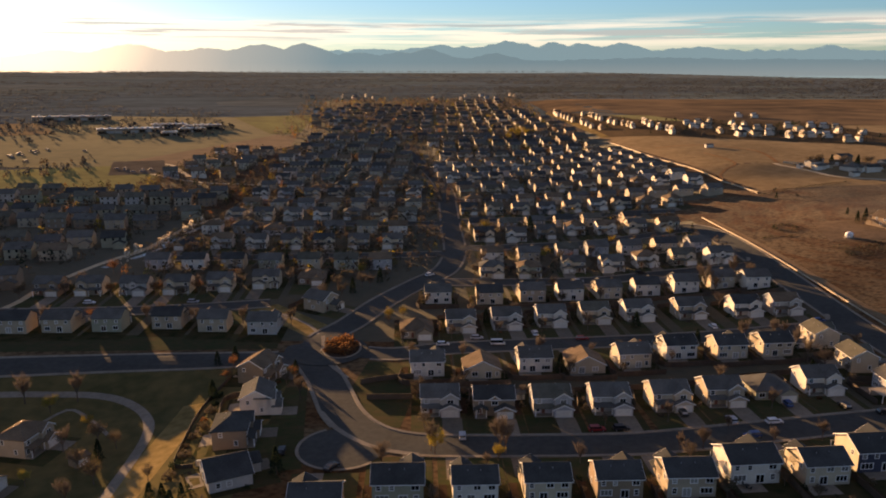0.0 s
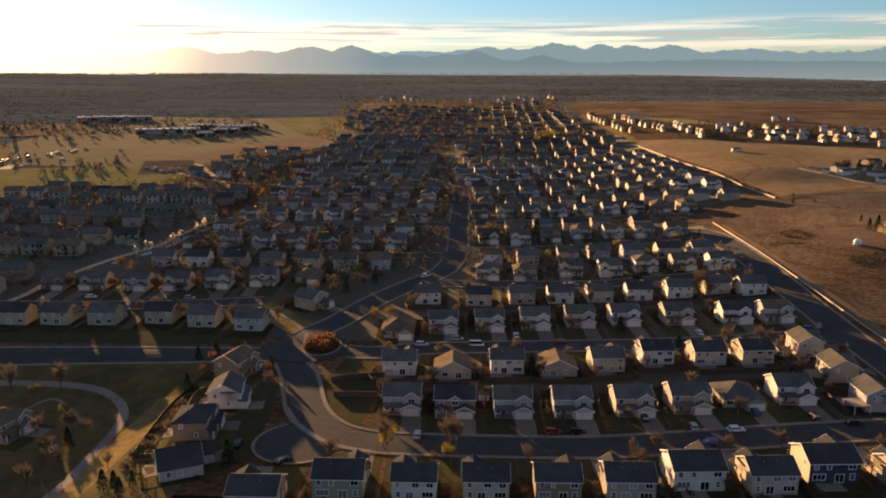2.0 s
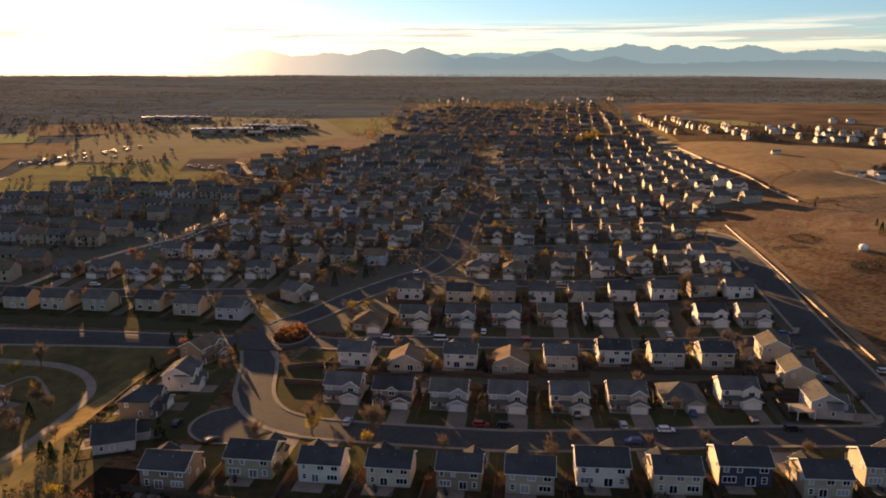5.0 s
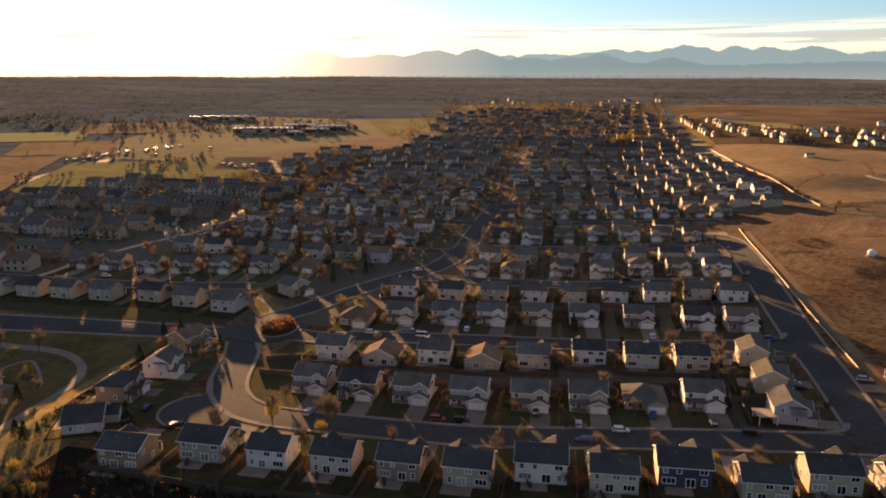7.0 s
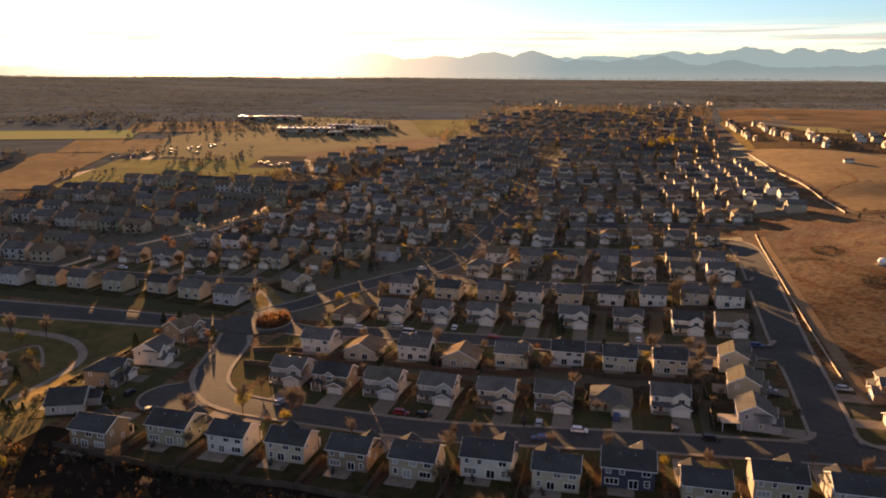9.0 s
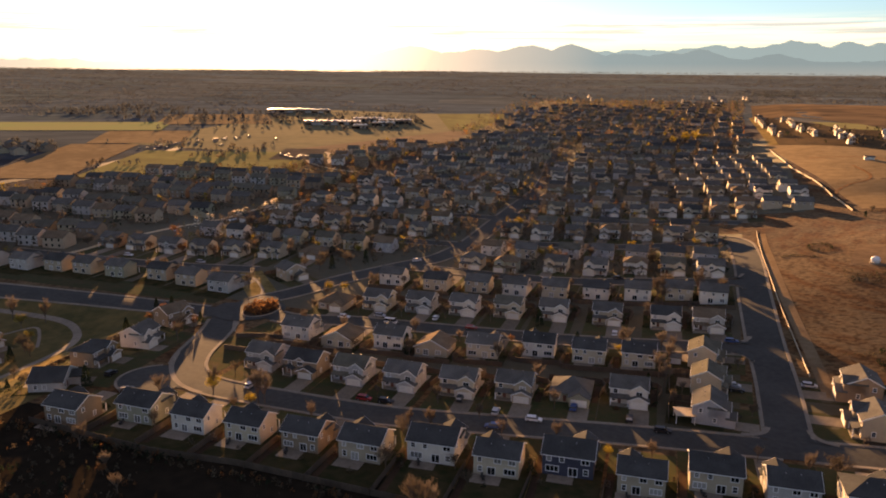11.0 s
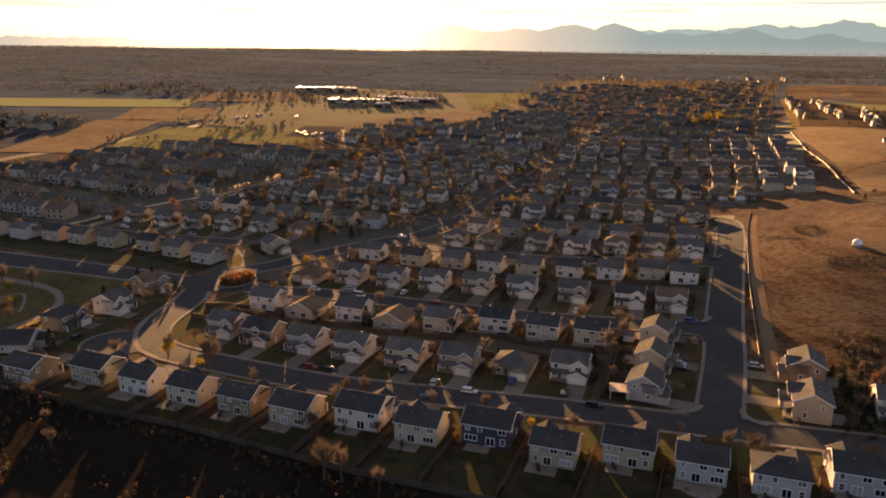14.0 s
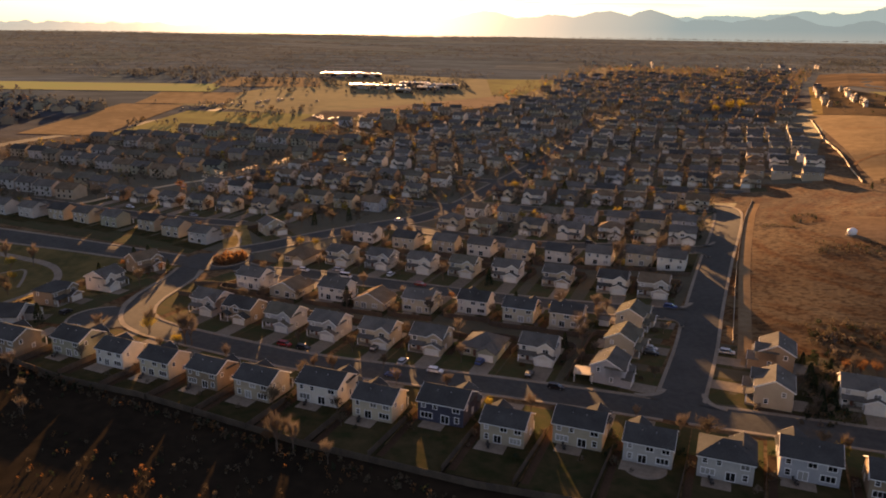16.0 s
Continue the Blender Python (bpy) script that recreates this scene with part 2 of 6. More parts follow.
    l.new(band.outputs["Fac"], bands.inputs["Value"])
    land_use = n.new("ShaderNodeMixRGB")
    land_use.blend_type, land_use.inputs["Fac"].default_value = "MULTIPLY", 1.0
    l.new(shade.outputs["Color"], land_use.inputs["Color1"])
    l.new(bands.outputs["Result"], land_use.inputs["Color2"])
    # with distance the ground passes into the hazed far colours
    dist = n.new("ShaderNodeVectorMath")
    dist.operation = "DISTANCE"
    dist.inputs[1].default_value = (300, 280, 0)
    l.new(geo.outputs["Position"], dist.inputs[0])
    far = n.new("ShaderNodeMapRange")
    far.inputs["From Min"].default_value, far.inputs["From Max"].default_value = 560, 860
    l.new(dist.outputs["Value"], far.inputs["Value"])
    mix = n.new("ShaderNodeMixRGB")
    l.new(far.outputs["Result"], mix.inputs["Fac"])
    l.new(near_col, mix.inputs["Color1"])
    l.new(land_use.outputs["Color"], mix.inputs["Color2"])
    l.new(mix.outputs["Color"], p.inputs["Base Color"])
    return m


def haze_material(name, colour, glow):
    """Far hills through miles of air: haze and sun wash are painted into their glow, a dull blue-grey, paler at the
    foot and washed out below the sun.
    """
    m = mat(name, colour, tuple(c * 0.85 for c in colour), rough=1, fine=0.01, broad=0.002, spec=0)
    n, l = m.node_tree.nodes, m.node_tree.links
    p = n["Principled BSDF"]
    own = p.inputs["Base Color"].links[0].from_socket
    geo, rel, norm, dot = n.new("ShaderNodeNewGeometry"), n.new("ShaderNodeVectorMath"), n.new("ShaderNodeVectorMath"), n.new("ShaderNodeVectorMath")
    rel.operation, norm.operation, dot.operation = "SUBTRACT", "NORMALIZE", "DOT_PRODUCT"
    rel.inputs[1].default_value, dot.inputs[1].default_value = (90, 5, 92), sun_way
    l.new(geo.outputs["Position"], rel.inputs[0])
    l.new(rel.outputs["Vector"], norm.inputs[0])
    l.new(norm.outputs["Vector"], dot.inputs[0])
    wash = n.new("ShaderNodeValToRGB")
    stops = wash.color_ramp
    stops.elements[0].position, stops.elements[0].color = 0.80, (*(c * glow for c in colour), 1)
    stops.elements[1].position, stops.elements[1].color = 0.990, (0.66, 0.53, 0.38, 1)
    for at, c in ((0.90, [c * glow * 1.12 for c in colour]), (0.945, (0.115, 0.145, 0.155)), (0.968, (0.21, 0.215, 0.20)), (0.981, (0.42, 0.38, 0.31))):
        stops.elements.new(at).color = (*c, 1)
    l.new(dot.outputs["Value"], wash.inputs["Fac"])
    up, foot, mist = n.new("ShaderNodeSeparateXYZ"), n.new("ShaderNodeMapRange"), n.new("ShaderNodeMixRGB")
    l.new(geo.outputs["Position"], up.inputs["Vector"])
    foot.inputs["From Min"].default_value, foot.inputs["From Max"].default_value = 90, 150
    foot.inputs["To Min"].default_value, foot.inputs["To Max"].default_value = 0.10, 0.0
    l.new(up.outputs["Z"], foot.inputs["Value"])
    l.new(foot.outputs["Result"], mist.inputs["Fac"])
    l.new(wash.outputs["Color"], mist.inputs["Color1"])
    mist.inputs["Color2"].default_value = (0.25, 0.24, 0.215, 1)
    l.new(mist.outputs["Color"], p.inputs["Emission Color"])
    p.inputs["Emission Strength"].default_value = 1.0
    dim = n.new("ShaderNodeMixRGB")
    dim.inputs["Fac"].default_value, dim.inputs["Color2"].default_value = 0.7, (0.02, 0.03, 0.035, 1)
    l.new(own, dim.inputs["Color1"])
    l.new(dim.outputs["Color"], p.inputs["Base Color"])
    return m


# ---- helpers of the plan ----


def ease(a):
    a = min(1.0, max(0.0, a))
    return a * a * (3 - 2 * a)


def land(x, y):
    """Height of the ground: a plain that climbs gently towards the mountains, a knoll to the east and a shallow park hollow to the west."""
    r = math.hypot(x - 90, y)
    cap = 106 - 38 * ease((math.degrees(math.atan2(x - 90, y)) + 8) / 40)
    a = max(0, r - 250)
    plain = min(cap, 0.031 * a * a / (a + 60)) - 80 * ease((r - 3400) / 600)
    dip = 4.6 * ease((240 - y) / 34) * ease((-54 - x) / 30)
    knoll = 17 * ease((x - 70) / 165) * ease((y - 190) / 190) * (1 - 0.2 * ease((y - 380) / 80) + 0.2 * ease((y - 520) / 60)) * (1 - ease((r - 1100) / 700))
    return plain - dip + knoll


def part(name, bm, material, parent, label="", where=None):
    """Links a bmesh (or a finished mesh) as one object under parent."""
    if isinstance(bm, bmesh.types.BMesh):
        me = bpy.data.meshes.new(name)
        bm.to_mesh(me)
        bm.free()
        for m in material if isinstance(material, (list, tuple)) else [material]:
            me.materials.append(m)
    else:
        me = bm
    ob = new(name, me)
    ob.parent = parent
    if where:
        ob.matrix_basis = where
    if label:
        ob["label"] = label
    return ob


def box(bm, x0, x1, y0, y1, z0, z1, mi=0):
    v = [bm.verts.new((x, y, z)) for x in (x0, x1) for y in (y0, y1) for z in (z0, z1)]
    for f in ((0, 1, 3, 2), (4, 6, 7, 5), (0, 4, 5, 1), (2, 3, 7, 6), (0, 2, 6, 4), (1, 5, 7, 3)):
        bm.faces.new([v[i] for i in f]).material_index = mi


def prism(bm, prof, axis, a0, a1, mi=0):
    """A profile of (across, up) drawn out along x or y."""
    put = (lambda a, u, z: (a, u, z)) if axis == "x" else (lambda a, u, z: (u, a, z))
    e0 = [bm.verts.new(put(a0, u, z)) for u, z in prof]
    e1 = [bm.verts.new(put(a1, u, z)) for u, z in prof]
    n = len(prof)
    faces = [bm.faces.new(e0), bm.faces.new(e1[::-1])]
    faces += [bm.faces.new((e0[i], e1[i], e1[(i + 1) % n], e0[(i + 1) % n])) for i in range(n)]
    for f in faces:
        f.material_index = mi


def made(fill):
    bm = bmesh.new()
    fill(bm)
    bmesh.ops.recalc_face_normals(bm, faces=bm.faces)
    return bm


def gable_walls(axis, c, half, z0, eave, rise, a0, a1):
    return made(lambda bm: prism(bm, [(c - half, z0), (c + half, z0), (c + half, eave), (c, eave + rise), (c - half, eave)], axis, a0, a1))


def gable_roof(axis, c, half, eave, rise, a0, a1, over=0.45, th=0.2):
    s = rise / half
    lo = eave - over * s + 0.03
    def fill(bm):
        for k in (-1, 1):
            prism(bm, [(c, eave + rise + 0.03), (c + k * (half + over), lo), (c + k * (half + over), lo + th), (c, eave + rise + 0.03 + th)], axis, a0, a1)
    return made(fill)


def barge(axis, c, half, eave, rise, at, over=0.47, w=0.05, deep=0.3):
    """The pale boards under the slopes at a gable end."""
    s = rise / half
    def fill(bm):
        for k in (-1, 1):
            prism(bm, [(c, eave + rise + 0.2), (c + k * (half + over), eave - over * s + 0.2), (c + k * (half + over), eave - over * s + 0.2 - deep), (c, eave + rise + 0.2 - deep)], axis, at - w, at + w)
    return made(fill)


def hip_roof(x0, x1, y0, y1, eave, rise, over=0.5, th=0.2):
    x0, x1, y0, y1 = x0 - over, x1 + over, y0 - over, y1 + over
    def fill(bm):
        run = min(x1 - x0, y1 - y0) / 2
        if x1 - x0 > y1 - y0:
            top = [(x0 + run, (y0 + y1) / 2), (x1 - run, (y0 + y1) / 2)]
        else:
            top = [((x0 + x1) / 2, y0 + run), ((x0 + x1) / 2, y1 - run)]
        b = [bm.verts.new((x, y, eave - 0.1)) for x, y in ((x0, y0), (x1, y0), (x1, y1), (x0, y1))]
        m = [bm.verts.new((x, y, eave + th - 0.1)) for x, y in ((x0, y0), (x1, y0), (x1, y1), (x0, y1))]
        t = [bm.verts.new((x, y, eave + th + rise)) for x, y in top]
        bm.faces.new(b)
        for i in range(4):
            bm.faces.new((b[i], b[(i + 1) % 4], m[(i + 1) % 4], m[i]))
        if x1 - x0 > y1 - y0:
            for f in ((m[0], m[1], t[1], t[0]), (m[1], m[2], t[1]), (m[2], m[3], t[0], t[1]), (m[3], m[0], t[0])):
                bm.faces.new(f)
        else:
            for f in ((m[0], m[1], t[0]), (m[1], m[2], t[1], t[0]), (m[2], m[3], t[1]), (m[3], m[0], t[0], t[1])):
                bm.faces.new(f)
    return made(fill)


# ---- the ground, far hills ----


def steps(lo, hi, fine_lo, fine_hi, step):
    xs = list(np.arange(fine_lo, fine_hi + 0.1, step))
    for sign, edge in ((-1, lo), (1, hi)):
        x, s = (fine_lo, step) if sign < 0 else (fine_hi, step)
        while (x - edge) * sign < 0:
            s *= 1.14
            x += sign * s
            xs.append(x)
    return sorted(xs)


def build_ground():
    xs, ys = steps(-5200, 5200, -240, 336, 2.5), steps(-2500, 5200, 88, 640, 2.5)
    verts = [(x, y, land(x, y)) for y in ys for x in xs]
    w = len(xs)
    faces = [(j * w + i, j * w + i + 1, j * w + w + i + 1, j * w + w + i) for j in range(len(ys) - 1) for i in range(w - 1)]
    me = bpy.data.meshes.new("ground")
    me.from_pydata(verts, [], faces)
    me.polygons.foreach_set("use_smooth", [True] * len(faces))
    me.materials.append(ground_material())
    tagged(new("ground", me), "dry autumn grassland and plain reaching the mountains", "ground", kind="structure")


build_ground()


def build_range(name, label, peaks, floor_el, r, rough, material, az0=-80, az1=48):
    """A mountain chain as a ridge on an arc; peaks: azimuth, rise and half-width in degrees."""
    verts, faces, n = [], [], 0
    az = np.arange(az0, az1, 0.12)
    for a in az:
        el = 0.25 + (floor_el - 0.25) * (0.35 + 0.65 * ease((a + 36) / 13)) + max(h * math.exp(-abs((a - p) / w) ** 1.6) for p, h, w in peaks)
        el += rough * (noise.fractal(Vector((a * 1.3, r * 0.01, 0)), 0.8, 2.1, 6))
        top = 92 + r * math.tan(radians(max(el, 0.3)))
        s, c = math.sin(radians(a)), math.cos(radians(a))
        for k, (f, back) in enumerate(((-0.4, 0), (0.45, 60), (0.8, 95), (1.0, 120), (-0.4, 170))):
            g = f + (0.10 * noise.noise(Vector((a * 1.7, k * 3.1, r))) if 0 < k < 3 else 0)
            rr = r - 120 + back + (14 * noise.noise(Vector((a * 2.3, k, 5))))
            verts.append((90 + rr * s, 5 + rr * c, 100 + (top - 100) * g))
    for i in range(len(az) - 1):
        faces += [(i * 5 + k, i * 5 + k + 1, i * 5 + 5 + k + 1, i * 5 + 5 + k) for k in range(4)]
    me = bpy.data.meshes.new(name)
    me.from_pydata(verts, [], faces)
    me.polygons.foreach_set("use_smooth", [True] * len(faces))
    me.materials.append(material)
    tagged(new(name, me), label, "mountains", kind="structure")


build_range("backdrop_mountains", "high peaks on the horizon, blue haze painted into their glow",
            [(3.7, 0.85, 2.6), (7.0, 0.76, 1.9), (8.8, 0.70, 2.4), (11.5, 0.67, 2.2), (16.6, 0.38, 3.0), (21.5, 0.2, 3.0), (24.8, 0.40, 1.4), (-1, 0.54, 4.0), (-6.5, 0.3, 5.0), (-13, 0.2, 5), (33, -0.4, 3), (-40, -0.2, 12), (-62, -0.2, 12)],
            1.34, 4830, 0.13, haze_material("peak_haze", (0.090, 0.170, 0.215), 0.62))
build_range("backdrop_foothills", "foothills before the peaks, blue-grey haze painted into their glow",
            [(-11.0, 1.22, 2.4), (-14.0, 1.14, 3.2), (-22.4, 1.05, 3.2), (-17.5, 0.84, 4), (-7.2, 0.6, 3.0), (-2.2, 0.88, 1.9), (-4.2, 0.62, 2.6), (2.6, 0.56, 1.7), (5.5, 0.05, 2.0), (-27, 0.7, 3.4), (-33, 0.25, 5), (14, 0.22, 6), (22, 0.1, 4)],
            0.80, 4700, 0.09, haze_material("foothill_haze", (0.072, 0.134, 0.172), 0.62))

# ---- roads and paths ----


def curve(pts, step=3.0):
    """A smooth line through pts, cut into even steps."""
    p = [Vector(q) for q in pts]
    p = [2 * p[0] - p[1]] + p + [2 * p[-1] - p[-2]]
    out = []
    for i in range(1, len(p) - 2):
        a, b, c, d = p[i - 1], p[i], p[i + 1], p[i + 2]
        n = max(2, int((c - b).length / step))
        for k in range(n):
            t = k / n
            out.append(0.5 * (2 * b + (c - a) * t + (2 * a - 5 * b + 4 * c - d) * t * t + (3 * b - a - 3 * c + d) * t ** 3))
    return out + [p[-2]]


def side(line, i, off):
    d = (line[min(i + 1, len(line) - 1)] - line[max(i - 1, 0)]).normalized()
    return line[i] + Vector((d.y, -d.x)) * off


def ribbon(name, line, cross, lift, material, label, category, skip=None):
    """A strip along line; cross: (offset, height) points over its section."""
    verts, faces, run = [], [], 0
    n = len(cross)
    for i in range(len(line)):
        if skip and skip(side(line, i, (cross[0][0] + cross[-1][0]) / 2)):
            run = 0
            continue
        for off, h in cross:
            q = side(line, i, off)
            verts.append((q.x, q.y, land(q.x, q.y) + lift + h))
        if run:
            b = len(verts) - 2 * n
            faces += [(b + k, b + k + 1, b + n + k + 1, b + n + k) for k in range(n - 1)]
        run += 1
    if not faces:
        return None
    me = bpy.data.meshes.new(name)
    me.from_pydata(verts, [], faces)
    me.materials.append(material)
    return tagged(new(name, me), label, category, kind="structure")


MAIN = [(261.4, 213.2), (225, 209.5), (190, 205), (150, 198.5), (115, 192.8), (88, 187.3), (56, 180.8), (37, 179.2), (10, 178.7), (-5, 179.2), (-15, 182.3), (-22.5, 188.8), (-28.2, 198.8), (-32.3, 210.9), (-36, 222), (-42, 236), (-44.5, 247.1), (-41.3, 260.5), (-35.6, 271), (-30.4, 284.2), (-23.5, 301.9), (-10.2, 327.6), (0.5, 346.6), (5.5, 373.1), (6.1, 394.7), (4.4, 441.7), (3.3, 501.5), (2, 551.2), (-8.2, 627.5), (-27.2, 733.6), (-37.6, 845.3)]
ROADS = [  # line, half width
    (MAIN, 5.2), ([(-43.7, 239.4), (-62.4, 238.1), (-98.8, 235.4), (-147.3, 230.4), (-260.5, 218)], 5.4),
    ([(-33.7, 246.4), (-20, 243.5), (-10, 245), (5, 249.5), (61.9, 256.1), (124.9, 263.5), (145.5, 265.6)], 4.8),
    ([(-13, 181), (-20, 178), (-28, 174.5)], 5.5),
    ([(153, 198.9), (151.3, 238.8), (148.6, 271.8), (145.7, 318.2), (142.4, 380), (136.7, 411.7), (118, 424.5)], 5.4),
    ([(-6.3, 327.7), (60.1, 330.7), (100, 338.1), (143.7, 335.6)], 4.4), ([(5.9, 387.8), (60.5, 396.7), (118, 409.6), (137.6, 410.4)], 4.4),
    ([(5.7, 453.3), (60.9, 461.1), (110, 468.4), (140.4, 459.3)], 4.4), ([(3.7, 518.1), (61.5, 527.7), (109.4, 534.4), (149, 522.9), (174.4, 510.9)], 4.4), ([(0.8, 573.1), (61.9, 582.8), (108.8, 592.1), (146.8, 573.4), (171, 561.5)], 4.4),
    ([(-6.3, 630.5), (62.4, 640.9), (108.3, 647.9), (145.6, 625.7), (167.3, 611.9)], 4.4), ([(-199.2, 277.5), (-143.9, 282.4), (-106, 287.9), (-69.3, 296.7)], 4.4),
    ([(-143.9, 362.5), (-83.3, 368.3), (2.8, 377.4)], 4.4), ([(-134.6, 437.3), (-79.6, 442), (2.7, 448.3)], 4.4), ([(-125.4, 508.5), (-66.8, 513.2), (1.9, 518.8)], 4.4),
]
lines = [(curve(p), h) for p, h in ROADS]


def on_road(q, but, slack=0.0):
    for k, (line, h) in enumerate(lines):
        if k != but:
            for a in line[::2]:
                if (a - q).length < h + slack:
                    return True
    return (q - Vector((-25.5, 177.5))).length < 10.5 + slack or (q - Vector((-39.5, 247))).length < 14 + slack


for k, (line, h) in enumerate(lines):
    ribbon("road", line, [(-h, 0), (-h / 2, 0.05), (0, 0.07), (h / 2, 0.05), (h, 0)], 0.10 + 0.004 * k, asphalt, "grey asphalt residential street", "road")
    for s in (-1, 1):
        cross = [(s * (h - 0.45), -0.02), (s * h, 0.0), (s * (h + 0.02), 0.14), (s * (h + 1.05), 0.16), (s * (h + 1.07), -0.1)]
        ribbon("pavement", line, cross if s > 0 else cross[::-1], 0.11, concrete, "pale concrete kerb and sidewalk along a street", "pavement", skip=lambda q, k=k: on_road(q, k, 0.3))


def disc(name, x, y, rx, ry, lift, material, label, category, inner=0.0, n=40, thick=0.0):
    def fill(bm):
        rim = [bm.verts.new((x + rx * math.cos(a), y + ry * math.sin(a), land(x, y) + lift)) for a in (2 * math.pi * i / n for i in range(n))]
        if inner:
            low = [bm.verts.new((x + (rx - inner) * math.cos(a), y + (ry - inner) * math.sin(a), land(x, y) + lift)) for a in (2 * math.pi * i / n for i in range(n))]
            for i in range(n):
                bm.faces.new((rim[i], rim[(i + 1) % n], low[(i + 1) % n], low[i]))
        else:
            bm.faces.new(rim)
        if thick:
            foot = [bm.verts.new(v.co - Vector((0, 0, thick))) for v in rim]
            for i in range(n):
                bm.faces.new((rim[i], foot[i], foot[(i + 1) % n], rim[(i + 1) % n]))
    ob = part(name, made(fill), material, None)
    return tagged(ob, label, category, kind="structure")


disc("road", -25.5, 177.5, 10.8, 10.8, 0.17, asphalt, "round asphalt end of a cul-de-sac", "road")
disc("road", -39.5, 247, 14, 14.5, 0.175, asphalt, "wide asphalt junction round a planted island", "road")
disc("traffic_island", -34.3, 248, 6.6, 9.4, 0.34, concrete, "concrete kerb of the planted road island", "kerb", thick=0.3)
disc("mulch_bed", -34.3, 248, 5.9, 8.7, 0.36, mulch, "brown mulch bed on the road island", "ground")
arc = [Vector((-25.5 + 11.4 * math.cos(a), 177.5 + 11.4 * math.sin(a))) for a in np.arange(radians(118), radians(318), 0.12)]
ribbon("pavement", arc, [(-0.75, -0.1), (-0.73, 0.1), (0.1, 0.12), (0.12, -0.02)], 0.14, concrete, "curved concrete sidewalk round the cul-de-sac", "pavement")
ribbon("gutter", curve([(-34, 198.5), (-28, 188), (-20, 179.7), (-13, 175.7), (-6, 174)]), [(-0.8, 0), (0, -0.01), (0.8, 0)], 0.195, concrete, "shallow concrete gutter across the cul-de-sac mouth", "gutter")


def corner(x, y, a0, r=6.0):
    """A rounded kerb where two streets meet: x, y the point where their edges cross, a0 the way (degrees) into the block."""
    ux, uy = math.cos(radians(a0 - 45)), math.sin(radians(a0 - 45))
    vx, vy = -uy, ux
    cx, cy = x + r * (ux + vx), y + r * (uy + vy)
    bend = [Vector((cx - r * (math.sin(t) * ux + math.cos(t) * vx), cy - r * (math.sin(t) * uy + math.cos(t) * vy))) for t in np.arange(0, math.pi / 2 + 0.01, math.pi / 16)]
    def fill(bm):
        out = [Vector((x - 0.9 * (ux + vx), y - 0.9 * (uy + vy)))] + [bend[-1] - Vector((ux, uy)) * 0.9] + bend[::-1] + [bend[0] - Vector((vx, vy)) * 0.9]
        bm.faces.new([bm.verts.new((q.x, q.y, land(x, y) + 0.285)) for q in out])
    tagged(part("road", made(fill), asphalt, None), "rounded asphalt corner of a street mouth", "road", kind="structure")
    ribbon("pavement", bend, [(-1.3, 0.2), (-0.2, 0.22), (0.25, 0.2), (0.27, 0.05)], 0.13, concrete, "rounded concrete kerb at a street corner", "pavement")


for q in ((147.3, 204, 135), (158.6, 205.7, 45), (144, 260.3, 225), (143.3, 270.3, 135), (141.5, 331.6, 225), (140.7, 341.3, 135)):
    corner(*q)
red_track = mat("red_track", (0.30, 0.17, 0.085), (0.20, 0.11, 0.055), fine=0.3, spec=0.0)
trail_m = mat("pale_gravel", (0.55, 0.43, 0.29), (0.42, 0.31, 0.19), fine=0.5, broad=0.05, spec=0.0, fuzz=0.08)
TRAIL = [(-205, 242), (-172, 281), (-168.7, 315), (-161, 352), (-150.5, 382), (-148, 412), (-143, 440), (-134, 456), (-126, 467), (-124, 490), (-128, 520), (-135, 550), (-140, 590)]
ribbon("footpath", curve([(-185.8, 210.7), (-147.9, 215), (-129.6, 216.5), (-117.9, 216.8), (-106.9, 216.8), (-96.9, 214.6), (-88.5, 209), (-83, 201), (-80.6, 193), (-79.5, 184), (-78.8, 169), (-79, 155), (-86, 130), (-97, 110)]), [(-1.5, -0.1), (-1.48, 0.06), (1.48, 0.06), (1.5, -0.1)], 0.05, concrete, "winding pale concrete path through the park", "path")
ribbon("footpath", curve([(-121.1, 191.2), (-113.9, 198.6), (-111.1, 206.6), (-107.7, 208.6), (-99.5, 202), (-91.4, 193.6)], 2), [(-0.6, -0.1), (-0.58, 0.05), (0.58, 0.05), (0.6, -0.1)], 0.06, concrete, "narrow concrete walk behind a park-side house", "path")
ribbon("footpath", curve(TRAIL, 5), [(-1.5, -0.1), (-1.45, 0.05), (1.45, 0.05), (1.5, -0.1)], 0.05, trail_m, "pale gravel trail beside the ditch", "path")
for line in ([(-258, 677.4), (-251.4, 637.2), (-227, 611.8), (-193.3, 584.9), (-168.3, 575.8), (-141, 571.7), (-131.8, 542.1)], [(-261.2, 680.3), (-236.1, 666.4), (-214.1, 629.5), (-200.4, 605.8)]):
    ribbon("footpath", curve(line, 6), [(-2.2, 0), (2.2, 0)], 0.42, trail_m, "far pale gravel track among trees", "path")
ribbon("dirt_track", curve([(165.2, 234.3), (163.8, 251), (156.3, 318.8), (150.9, 392.1), (150.2, 425.7)], 5), [(-2.0, 0), (0, 0.03), (2.0, 0)], 0.05, dirt, "bare dirt track along the field fence", "path")
ribbon("dirt_track", curve([(195, 535), (197, 545), (206, 560), (217, 572), (221, 590), (220, 610), (217.5, 628), (216, 640)], 5), [(-1.1, 0), (1.1, 0)], 0.1, red_track, "darker wheel track across the field", "path")
ribbon("dirt_track", curve([(190, 692), (210, 690), (233, 686), (250, 668), (261, 643), (258, 610), (250, 575)], 6), [(-1.5, 0), (1.5, 0)], 0.1, red_track, "reddish wheel track round the mown field", "path")
